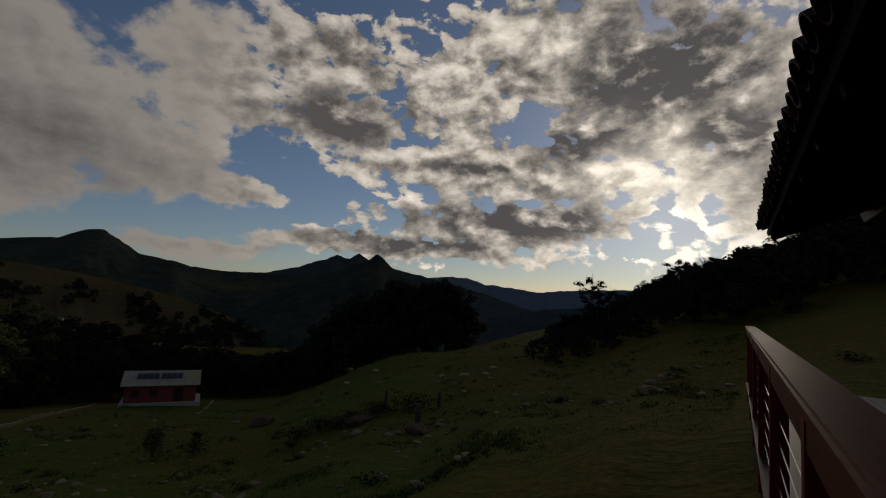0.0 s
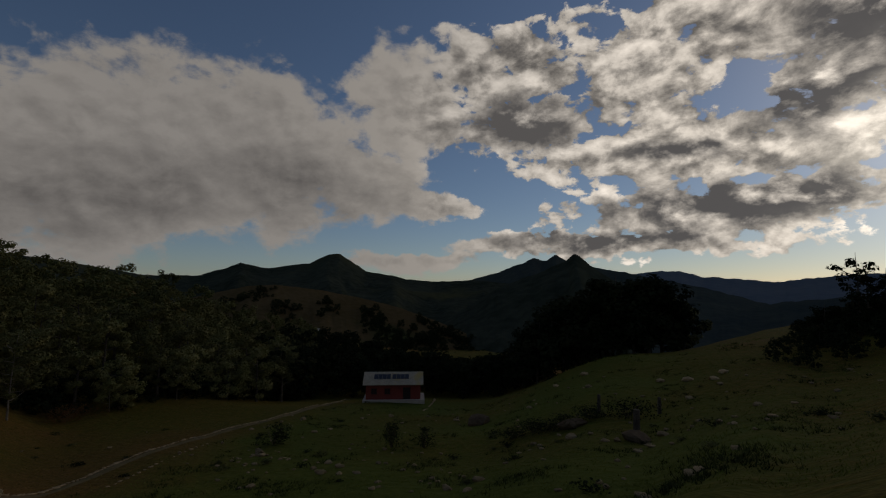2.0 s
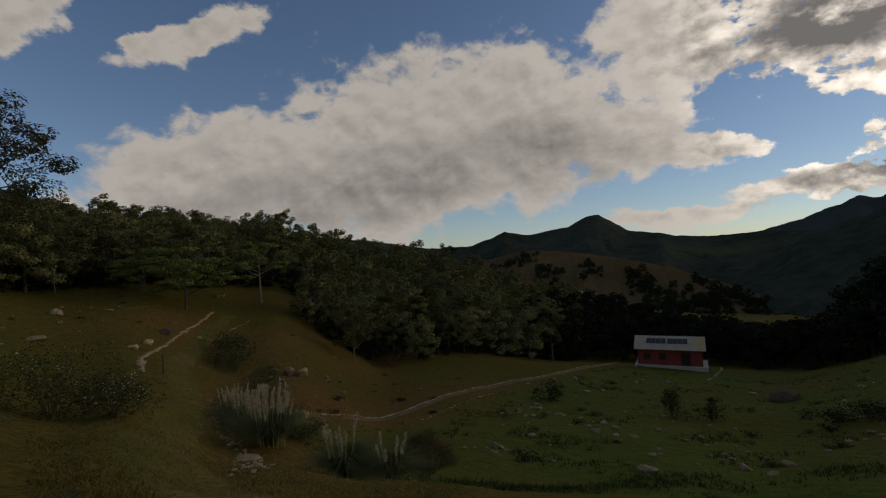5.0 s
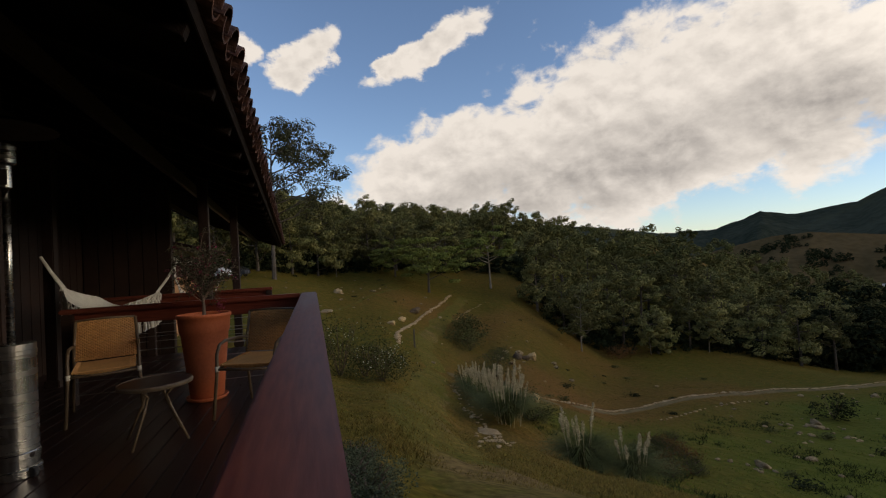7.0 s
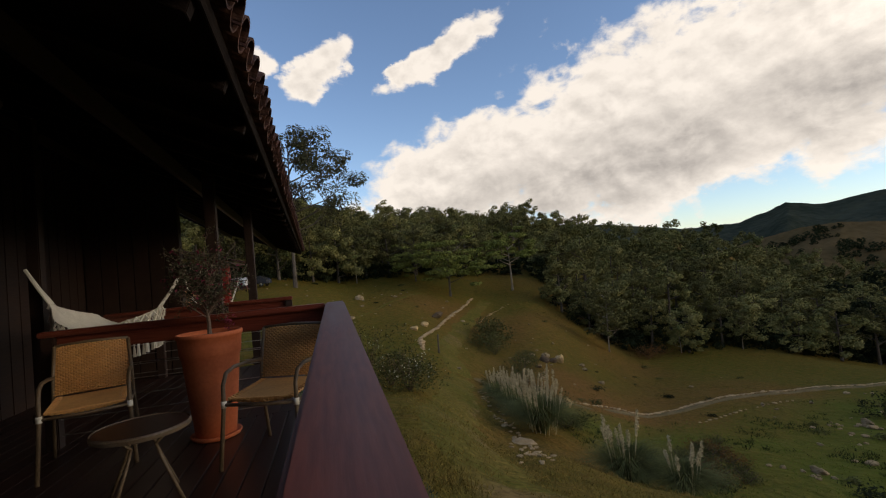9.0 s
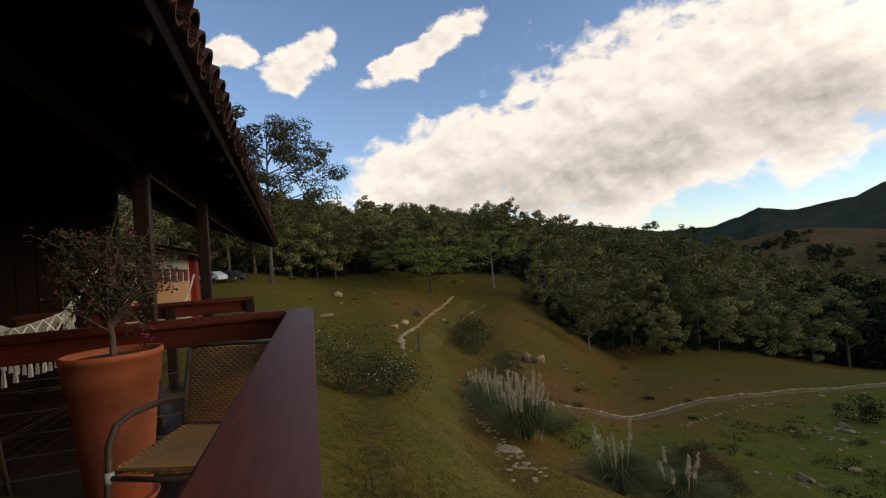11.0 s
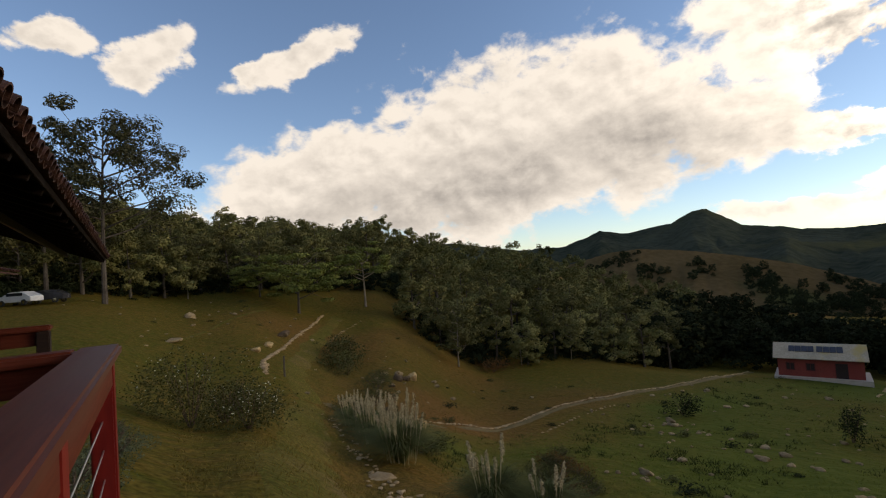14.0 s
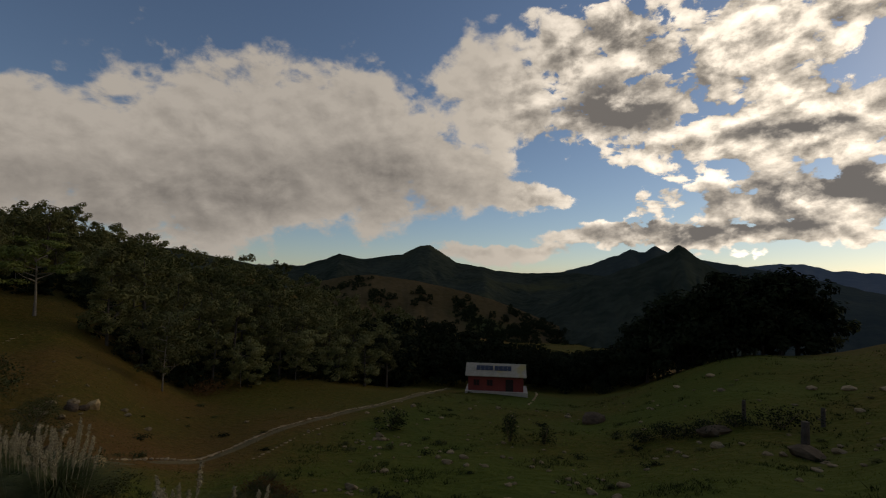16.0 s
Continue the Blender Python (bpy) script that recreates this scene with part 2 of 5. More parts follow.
# Near-black: the unlit underside of the roof is painted into these boards.
M_CEIL = material("roof boards darkened for eave shade", (0.010, 0.006, 0.005), (0.018, 0.011, 0.008), 0.9, 2.0, 20.0, 0.3, stretch=(0.3, 3, 3), spec=0.1)
M_TILE = material("weathered clay roof tile", (0.048, 0.020, 0.014), (0.095, 0.038, 0.024), 0.9, 3.0, 30.0, 0.4, third=(0.05, 0.04, 0.03), per_object=0.3)
M_CABLE = material("steel cable", (0.45, 0.44, 0.42), (0.60, 0.58, 0.55), 0.35, 8.0, 60.0, 0.1, metal=0.9)
M_STEEL = material("brushed stainless steel", (0.52, 0.49, 0.43), (0.64, 0.60, 0.53), 0.28, 2.0, 60.0, 0.05, metal=1.0, stretch=(1, 1, 8), bump_dist=0.002)
M_TERRA = material("terracotta", (0.46, 0.105, 0.034), (0.56, 0.145, 0.052), 0.75, 4.0, 40.0, 0.2, third=(0.30, 0.085, 0.040), bump_dist=0.004)
M_SOIL = material("potting soil with dry leaves", (0.05, 0.03, 0.018), (0.16, 0.09, 0.05), 0.95, 12.0, 60.0, 0.8)
M_WICKER = material("honey wicker strand", (0.54, 0.265, 0.085), (0.68, 0.37, 0.13), 0.5, 6.0, 60.0, 0.2, per_island=0.12, bump_dist=0.003)
M_RATTAN = material("brown wrapped frame", (0.10, 0.065, 0.035), (0.17, 0.115, 0.065), 0.5, 8.0, 70.0, 0.3, bump_dist=0.003)
M_COTTON = material("cream cotton", (0.62, 0.57, 0.47), (0.76, 0.71, 0.61), 0.9, 10.0, 80.0, 0.4, spec=0.1, bump_dist=0.004)
M_BRICK = material("dull red rendered wall", (0.20, 0.040, 0.030), (0.28, 0.060, 0.043), 0.85, 0.6, 5.0, 0.3, third=(0.24, 0.045, 0.035))
M_ROOF = material("pale mossy roof sheet", (0.40, 0.32, 0.21), (0.56, 0.46, 0.32), 0.85, 0.5, 4.0, 0.4, third=(0.52, 0.38, 0.14))
M_SOLAR = material("dark solar panel", (0.035, 0.035, 0.045), (0.055, 0.055, 0.065), 0.35, 1.0, 8.0, 0.0)
M_CONC = material("pale concrete", (0.42, 0.37, 0.31), (0.54, 0.48, 0.40), 0.85, 1.0, 10.0, 0.3)
M_DARK = material("dark opening", (0.020, 0.012, 0.010), (0.035, 0.020, 0.016), 0.7, 2.0, 10.0, 0.0)
M_ORANGE = material("orange limewash", (0.46, 0.24, 0.105), (0.56, 0.31, 0.15), 0.9, 1.0, 12.0, 0.2)
M_WHITE = material("off-white limewash", (0.50, 0.46, 0.38), (0.60, 0.55, 0.46), 0.9, 1.0, 12.0, 0.2)
M_MAROON = material("maroon shutter paint", (0.10, 0.015, 0.012), (0.15, 0.025, 0.018), 0.5, 2.0, 20.0, 0.1)
M_TUFT = material("lawn grass blades", (0.120, 0.112, 0.020), (0.235, 0.155, 0.042), 0.9, 0.05, 2.0, 0.0, per_island=0.40, spec=0.03)
M_TUFT_GREEN = material("green meadow blades", (0.095, 0.130, 0.018), (0.175, 0.180, 0.036), 0.9, 0.08, 2.0, 0.0, per_island=0.40, spec=0.03)
# Dark blade colour that paints the shaded sides of lumps in the meadow.
M_LUMP_SHADE = material("dark blades for meadow lump shade", (0.022, 0.032, 0.008), (0.060, 0.066, 0.018), 0.9, 0.3, 3.0, 0.0, per_island=0.35, spec=0.03)
M_RUST = material("dry rust-brown leaves", (0.12, 0.060, 0.020), (0.21, 0.105, 0.038), 0.9, 0.6, 5.0, 0.0, per_object=0.15, spec=0.03)
M_BARK_PALE = material("pale smooth bark", (0.17, 0.14, 0.105), (0.30, 0.255, 0.20), 0.9, 1.0, 9.0, 0.3, third=(0.16, 0.13, 0.10), spec=0.1)
M_PLUME = material("dry pampas plume", (0.44, 0.36, 0.20), (0.60, 0.50, 0.31), 0.95, 6.0, 40.0, 0.0, per_island=0.15, spec=0.05)
M_BLADE = material("pampas blade", (0.055, 0.072, 0.018), (0.15, 0.145, 0.05), 0.85, 1.0, 8.0, 0.0, per_island=0.35, spec=0.1)
M_SHRUB = material("shrub leaves", (0.060, 0.066, 0.020), (0.125, 0.118, 0.042), 0.85, 2.0, 12.0, 0.0, per_object=0.25, spec=0.06)
M_COVER = material("grey-green ground cover", (0.085, 0.10, 0.05), (0.15, 0.165, 0.095), 0.85, 2.0, 12.0, 0.0, per_object=0.15, spec=0.06)
M_FLOWER = material("small pale flowers", (0.60, 0.56, 0.40), (0.70, 0.66, 0.52), 0.8, 8.0, 30.0, 0.0)
M_TWIG = material("thin twig", (0.10, 0.065, 0.045), (0.17, 0.115, 0.08), 0.9, 8.0, 60.0, 0.2)
M_POTLEAF = material("small dusty leaves", (0.045, 0.050, 0.022), (0.105, 0.090, 0.045), 0.8, 6.0, 40.0, 0.0, per_island=0.3)
M_MAGENTA = material("magenta bracts", (0.17, 0.020, 0.045), (0.25, 0.035, 0.07), 0.8, 6.0, 40.0, 0.0)
M_CARWHITE = material("white car paint", (0.55, 0.55, 0.54), (0.62, 0.62, 0.61), 0.25, 1.0, 8.0, 0.0)
M_CARDARK = material("dark car paint", (0.03, 0.03, 0.035), (0.045, 0.045, 0.05), 0.25, 1.0, 8.0, 0.0)
M_RUBBER = material("tyre rubber", (0.02, 0.02, 0.02), (0.035, 0.035, 0.035), 0.8, 8.0, 40.0, 0.2)
M_BLACKGLASS = material("car window glass", (0.02, 0.022, 0.025), (0.03, 0.032, 0.035), 0.08, 1.0, 8.0, 0.0, spec=0.6)


# ---- mesh helpers ----
def mesh_of(name, verts, faces, mat, smooth=False):
    me = bpy.data.meshes.new(name)
    me.from_pydata([tuple(map(float, v)) for v in verts], [], faces)
    me.materials.append(mat)
    if smooth:
        me.polygons.foreach_set("use_smooth", [True] * len(me.polygons))
    me.update()
    return me


def put(name, me, parent=None, m=None, label=""):
    ob = new(name, me)
    if parent:
        ob.parent = parent
    if m is not None:
        ob.matrix_basis = m
    if label:
        ob["label"] = label
    return ob


def part(name, bm, mat, parent, label="", m=None, smooth=False):
    me = bpy.data.meshes.new(name)
    bm.to_mesh(me)
    bm.free()
    me.materials.append(mat)
    if smooth:
        me.polygons.foreach_set("use_smooth", [True] * len(me.polygons))
    return put(name, me, parent, m, label)


def thing(name, m, label, category, group="", kind=""):
    ob = new(name)
    ob.empty_display_size = 0.2
    ob.matrix_basis = m
    return tagged(ob, label, category, group, kind)


def box_bm(x0, x1, y0, y1, z0, z1, bevel=0.0, bm=None):
    own = bm or bmesh.new()
    r = bmesh.ops.create_cube(own, size=1, matrix=Matrix.Translation(((x0 + x1) / 2, (y0 + y1) / 2, (z0 + z1) / 2)) @ Matrix.Diagonal((x1 - x0, y1 - y0, z1 - z0, 1)))
    if bevel:
        edges = list({e for v in r["verts"] for e in v.link_edges})
        bmesh.ops.bevel(own, geom=edges, offset=bevel, segments=2, affect="EDGES")
    return own


def tube_bm(path, radii, sides=8, bm=None, caps=True):
    """A round tube along points, with a radius for each."""
    own = bm or bmesh.new()
    rings = []
    pts = [Vector(p) for p in path]
    for i, p in enumerate(pts):
        way = (pts[min(i + 1, len(pts) - 1)] - pts[max(i - 1, 0)]).normalized()
        side = way.orthogonal().normalized() if i == 0 else (rings_side - way * rings_side.dot(way)).normalized()
        rings_side = side
        up = way.cross(side)
        r = radii[i] if isinstance(radii, (list, tuple)) else radii
        rings.append([own.verts.new(p + (side * math.cos(a) + up * math.sin(a)) * r)
                      for a in (2 * math.pi * k / sides for k in range(sides))])
    for a, b in itertools.pairwise(rings):
        for k in range(sides):
            own.faces.new((a[k], a[(k + 1) % sides], b[(k + 1) % sides], b[k]))
    if caps:
        own.faces.new(rings[0][::-1]), own.faces.new(rings[-1])
    return own


def lathe_bm(profile, sides=32, bm=None):
    """A body of revolution from (radius, height) pairs."""
    own = bm or bmesh.new()
    rings = [[own.verts.new((r * math.cos(2 * math.pi * k / sides), r * math.sin(2 * math.pi * k / sides), z)) for k in range(sides)]
             for r, z in profile]
    for a, b in itertools.pairwise(rings):
        for k in range(sides):
            own.faces.new((a[k], a[(k + 1) % sides], b[(k + 1) % sides], b[k]))
    own.faces.new(rings[0][::-1]), own.faces.new(rings[-1])
    return own


def leaf_quads(centres, size, rng, droop=0.7, aspect=0.6, outward=None):
    """Small bent leaves at the centres: corner points and faces."""
    n = len(centres)
    nrm = rng.normal(size=(n, 3))
    nrm[:, 2] = np.abs(nrm[:, 2]) + droop
    if outward is not None:      # leaves of a clump face away from its middle
        nrm = nrm * 0.45 + outward * 1.6
    nrm /= np.linalg.norm(nrm, axis=1)[:, None]
    t = np.cross(nrm, rng.normal(size=(n, 3)))
    t /= np.linalg.norm(t, axis=1)[:, None] + 1e-9
    b = np.cross(nrm, t)
    s = (size * rng.uniform(0.6, 1.35, n))[:, None]
    c = np.asarray(centres)
    v = np.stack([c - t * s * 0.5, c + b * s * aspect * 0.5 + nrm * s * 0.12, c + t * s * 0.5, c - b * s * aspect * 0.5 + nrm * s * 0.12], 1).reshape(-1, 3)
    f = [(4 * i, 4 * i + 1, 4 * i + 2, 4 * i + 3) for i in range(n)]
    return v, f

# ---- ground ----

TERRAIN_AZ = (-75, -45, -30, -15, 0, 20, 40, 60, 75, 90, 105, 140)
TERRAIN_R = (3, 8, 20, 40, 60, 90, 120, 200)
TERRAIN_Z = (
    (-0.6, -0.6, 0.2, 3.0, 8.0, 18.0, 28.0, 45.0),
    (-0.6, -0.8, -0.8, 1.0, 4.0, 10.0, 17.0, 30.0),
    (-0.8, -1.3, -2.2, -2.2, -0.5, 3.0, 7.0, 14.0),
    (-0.9, -2.0, -4.2, -6.0, -6.2, -5.0, -5.0, -14.0),
    (-0.9, -2.6, -6.5, -9.2, -9.0, -9.2, -13.0, -34.0),
    (-0.9, -3.0, -8.0, -12.5, -15.5, -20.0, -25.0, -36.0),
    (-0.9, -3.2, -8.7, -12.8, -15.5, -19.2, -24.5, -20.0),
    (-0.9, -3.0, -8.2, -12.6, -15.5, -17.4, -11.0, 5.0),
    (-0.9, -2.6, -6.8, -10.0, -10.2, -6.0, 0.0, 12.5),
    (-0.7, -1.6, -4.0, -6.2, -4.8, -1.2, 5.0, 17.0),
    (-0.6, -0.9, -2.0, -2.2, -0.6, 2.4, 8.0, 24.0),
    (-0.6, -0.6, -0.4, 0.4, 1.5, 5.0, 10.0, 26.0),
)
def ground_z(x, y):
    dx, dy = x + 1.0, y
    r = max(1.0, np.hypot(dx, dy)); az = np.degrees(np.arctan2(-dx, dy))
    if az < -110: az += 360
    az = min(max(az, TERRAIN_AZ[0]), TERRAIN_AZ[-1])
    def lerp(keys, v):
        v = min(max(v, keys[0]), keys[-1]); i = 0
        while i < len(keys) - 2 and v > keys[i + 1]: i += 1
        return i, (v - keys[i]) / (keys[i + 1] - keys[i])
    i, u = lerp(TERRAIN_AZ, az); u = u * u * (3 - 2 * u)
    j, w = lerp(TERRAIN_R, r)
    z0 = TERRAIN_Z[i][j] * (1 - w) + TERRAIN_Z[i][j + 1] * w
    z1 = TERRAIN_Z[i + 1][j] * (1 - w) + TERRAIN_Z[i + 1][j + 1] * w
    z = z0 * (1 - u) + z1 * u
    if r > 200:
        k = min(1, (r - 200) / 500); z = z * (1 - k) - 70 * k
    return z


def build_ground():
    radii = [0.0] + [1.5 * 1.055 ** i for i in range(152)]
    steps = 300
    verts, faces = [(-1.0, 0.0, -0.7)], []
    for r in radii[1:]:
        for k in range(steps):
            a = 2 * math.pi * k / steps
            x, y = -1.0 - r * math.sin(a), r * math.cos(a)
            z = float(ground_z(x, y))
            rough = min(1.0, r / 30)
            z += rough * (0.5 * noise.noise((x * 0.07, y * 0.07, 0)) + 0.22 * noise.noise((x * 0.25, y * 0.25, 3)))
            if r < 25:
                z += 0.05 * noise.noise((x * 0.9, y * 0.9, 7))
            verts.append((x, y, z))
    for k in range(steps):
        faces.append((0, 1 + k, 1 + (k + 1) % steps))
    for i in range(len(radii) - 2):
        a, b = 1 + i * steps, 1 + (i + 1) * steps
        for k in range(steps):
            j = (k + 1) % steps
            faces.append((a + k, b + k, b + j, a + j))
    me = mesh_of("ground", verts, faces, M_GRASS, True)
    lush = me.attributes.new("lush", "FLOAT", "POINT")       # where the meadow below the lower track is green
    co = np.array(verts)
    wobble = np.array([8 * noise.noise((x * 0.06, y * 0.06, 2)) + 3 * noise.noise((x * 0.3, y * 0.3, 4)) for x, y, _ in verts])
    track = np.interp(co[:, 1], (7, 12, 18, 33, 57, 97), (-39, -36.5, -37, -43, -48, -64))
    inside = np.clip((co[:, 0] - track + wobble * 0.4) / 5, 0, 1) * np.clip((co[:, 1] - 8 + wobble * 0.4) / 4, 0, 1)
    inside *= np.clip((14 - co[:, 0] + wobble) / 12, 0, 1) * np.clip((112 - co[:, 1]) / 20, 0, 1)
    lush.data.foreach_set("value", np.clip(inside * (0.62 + 0.11 * wobble), 0, 0.95).astype(np.float32))
    return tagged(put("ground", me),
                  "rough green and dry brown meadow in a bowl-shaped valley", "ground", kind="structure")


build_ground()


def on_ground(x, y):
    return float(ground_z(x, y)) + min(1.0, math.hypot(x + 1, y) / 30) * (
        0.5 * noise.noise((x * 0.07, y * 0.07, 0)) + 0.22 * noise.noise((x * 0.25, y * 0.25, 3)))


def polar(az, r):
    v = bearing(az)
    return -1.0 + v.x * r, v.y * r


def ridge(name, crest, distance, foot, mat, label, rough=0.12, foot_z=-70.0, grain=1.0):
    """A mountain range seen from the house: its skyline as (bearing, height angle) pairs at one distance, with spurs and gullies."""
    az0, az1 = crest[0][0], crest[-1][0]
    n, rows = 260, 34
    keys = [c[0] for c in crest]
    verts, faces = [], []
    for i in range(n + 1):
        az = az0 + (az1 - az0) * i / n
        el = float(np.interp(az, keys, [c[1] for c in crest]))
        top = distance * math.tan(radians(el)) + 1.2
        top += distance * 0.0022 * grain * noise.fractal((az * 0.9, distance, 0), 1.0, 2.0, 4)
        for j in range(rows + 9):
            u = j / rows
            d = distance - (distance - foot) * u if u <= 1 else 0
            if j > rows:
                back = (j - rows) / 8
                d, z = distance * (1 + 0.5 * back), top - (top - foot_z) * back
            else:
                fall = u ** 0.85
                z = top - (top - foot_z) * fall
                gully = noise.fractal((az * 0.22, u * 1.5, distance), 0.9, 2.1, 5)
                z += (top - foot_z) * rough * gully * math.sin(math.pi * min(1, u * 1.02)) * 1.6
            p = bearing(az) * d
            verts.append((p.x, p.y, z))
    order = list(range(rows, -1, -1)) + list(range(rows + 1, rows + 9))
    m = rows + 9
    for i in range(n):
        for a, b in itertools.pairwise(order):
            faces.append((i * m + a, (i + 1) * m + a, (i + 1) * m + b, i * m + b))
    return tagged(put(name, mesh_of(name, verts, faces, mat, True)), label, "mountain", kind="structure")


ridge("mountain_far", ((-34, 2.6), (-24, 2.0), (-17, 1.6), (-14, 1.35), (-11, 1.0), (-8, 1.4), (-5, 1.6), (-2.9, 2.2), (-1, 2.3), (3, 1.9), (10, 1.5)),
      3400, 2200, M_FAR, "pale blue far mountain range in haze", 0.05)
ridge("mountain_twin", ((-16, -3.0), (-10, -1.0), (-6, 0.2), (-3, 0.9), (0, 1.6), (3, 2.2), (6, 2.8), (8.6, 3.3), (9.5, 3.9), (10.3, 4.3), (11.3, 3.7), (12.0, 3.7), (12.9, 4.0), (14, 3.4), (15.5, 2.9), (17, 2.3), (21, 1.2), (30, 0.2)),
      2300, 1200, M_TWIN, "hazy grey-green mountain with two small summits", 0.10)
ridge("mountain_front", ((-12, -5.5), (-9.3, -4.0), (-6.5, -2.9), (-3.9, -1.9), (-1, -1.0), (2.3, 0.3), (4.5, 1.7), (6.4, 3.0), (7.4, 4.0), (8.1, 4.4), (9.0, 3.7), (10.5, 3.0), (12.2, 2.2), (14.4, 1.5), (17, 0.4), (21, -2.0), (26, -5.0)),
      680, 300, M_MOUNT, "dark wooded mountain spur before a hazy one", 0.10)
ridge("mountain_dark", ((-1, -5.0), (4, -2.0), (10, 0.2), (16, 1.0), (20, 1.35), (24, 1.15), (27.5, 1.35), (30, 1.9), (32.8, 2.3), (34.6, 3.5), (36.0, 4.35), (37.2, 4.3), (39.4, 3.2), (41.5, 2.95), (44, 2.5), (46.8, 3.1), (48.5, 2.4), (51, 1.6), (56, 1.6), (64, 3.0), (76, 4.2), (88, 5.5), (97, 8.4), (104, 9.0), (112, 8.0)),
      1300, 620, M_MOUNT, "dark wooded mountain with a single rounded peak", 0.10)
ridge("pasture_hill", ((14, -7.2), (18, -5.8), (21, -4.9), (25, -3.3), (29, -1.9), (33, -0.9), (38, 0.1), (43, 0.7), (46, 0.5), (50, -0.4), (56, -2.0)),
      520, 250, M_PASTURE, "dry brown pasture hill with scattered trees", 0.05, -72.0, 0.5)
# These hills share the haze-tinted mountain colour.
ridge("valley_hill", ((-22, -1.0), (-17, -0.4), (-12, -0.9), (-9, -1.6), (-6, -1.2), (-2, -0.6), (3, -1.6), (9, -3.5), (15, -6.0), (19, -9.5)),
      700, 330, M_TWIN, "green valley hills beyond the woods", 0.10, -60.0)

# ---- veranda: two straight wings, meeting at an obtuse corner by the start of the walk ----
# local axes of a wing: x along the rail, y inwards from the rail's outer edge, z up from the deck
def wing(ox, oy, dx, dy):
    return Matrix(((dx, -dy, 0, ox), (dy, dx, 0, oy), (0, 0, 1, 0), (0, 0, 0, 1)))


WEST = wing(0.0, 0.14, -0.9942, -0.1080)     # runs away to the left
HOUSE = wing(0.0, 0.22, -0.9888, -0.1495)    # roof, furniture and the neighbouring cottage
EAST = wing(0.834, 0.386, -0.5225, -0.8526)     # x grows towards the corner
RAIL_TOP, RAIL_W = 0.99, 0.177
WEST_END, EAST_END = 5.5, -11.0
EAVE_Z, EAVE_Y, PITCH = 2.30, 0.30, math.tan(radians(21))


def board(name, parent, x0, x1, y0, y1, z0, z1, mat, bevel=0.006, label=""):
    return part(name, box_bm(x0, x1, y0, y1, z0, z1, bevel), mat, parent, label)


def post_part(parent, x, y, z0, z1, size, mat, name="post"):
    return board(name, parent, x - size / 2, x + size / 2, y - size / 2, y + size / 2, z0, z1, mat, 0.008)


def railing(m, x0, x1, label, posts, z=RAIL_TOP, width=RAIL_W, cables=5, post_mat=None):
    """A railing along local x: broad handrail, apron board, posts and steel cables."""
    rail = thing("railing", m, label, "railing", "veranda railings")
    board("handrail", rail, x0, x1, 0, width, z - 0.05, z, M_WOOD, 0.012)
    board("apron", rail, x0 + 0.01, x1 - 0.01, 0.035, 0.075, z - 0.19, z - 0.053, M_WOOD, 0.006)
    for p in posts:
        part("post", box_bm(p - 0.05, p + 0.05, 0.03, 0.13, -0.35, z - 0.053, 0.008), post_mat or M_REDPOST, rail)
    for k in range(cables):
        h = 0.10 + k * 0.135
        part("cable", tube_bm([(x0 + 0.03, 0.08, h), (x1 - 0.03, 0.08, h)], 0.004, 6), M_CABLE, rail)
    return rail


railing(WEST, -0.84, WEST_END, "broad red-brown varnished wooden handrail on red posts with steel cables", (-0.75, 0.9, 2.5, 4.0, 5.42))
railing(EAST, EAST_END, -0.02, "long varnished wooden handrail with cables beside the corner of the deck", (-10.9, -9.1, -7.3, -5.5, -3.7, -1.9, -0.25), z=RAIL_TOP + 0.07)


def cross_rail(x, y0, y1, label, posts):
    """A railing that runs inwards across the wing."""
    m = WEST @ Matrix.Translation((x, 0, 0)) @ pose(0, 0, 0, 0, 0, 90)
    return railing(m, y0, y1, label, posts, width=0.14, post_mat=M_DARKWOOD)


cross_rail(WEST_END, RAIL_W + 0.002, 2.55, "varnished cross railing at the end of the deck", (2.48,))
cross_rail(8.5, 0.72, 3.3, "lower wooden railing of the next terrace", (0.78, 1.7, 2.6))

# deck boards lie across the joists, one object each
deck = thing("floor", WEST, "dark oiled wooden deck boards", "floor", kind="structure")
edge = 0.02
for i in range(26):
    y0 = edge + i * 0.145
    x_lo = -0.93 - (y0 * 0.47)
    board("deck_board", deck, x_lo, WEST_END if y0 < 2.6 else 8.5, y0, y0 + 0.138, -0.035, 0.0, M_DECK, 0.004)
for i in range(6):
    board("joist", deck, -0.9 + i * 1.3, -0.82 + i * 1.3, 0.05, 3.7, -0.2, -0.037, M_DARKWOOD, 0)
deck2 = thing("floor", EAST, "dark oiled deck boards of the other wing", "floor", kind="structure")
for i in range(26):
    y0 = edge + i * 0.145
    board("deck_board", deck2, EAST_END, -0.02 + y0 * 0.46, y0, y0 + 0.138, -0.039, -0.004, M_DECK, 0.004)
deck3 = thing("floor", WEST, "dark deck boards of the hammock terrace", "floor", kind="structure")
for i in range(15):
    y0 = 0.55 + i * 0.145
    board("deck_board", deck3, WEST_END + 0.01, 8.5, y0, y0 + 0.138, -0.039, -0.004, M_DECK, 0.004)


def skirt(m, x0, x1):
    tagged(part("wall_plinth", box_bm(x0, x1, 0.10, 3.7, -1.6, -0.21), M_DARKWOOD, None, m=m), "dark boarded base under the deck", "wall", kind="structure")


skirt(WEST, -0.9, WEST_END - 0.1), skirt(EAST, EAST_END + 0.05, -0.4)


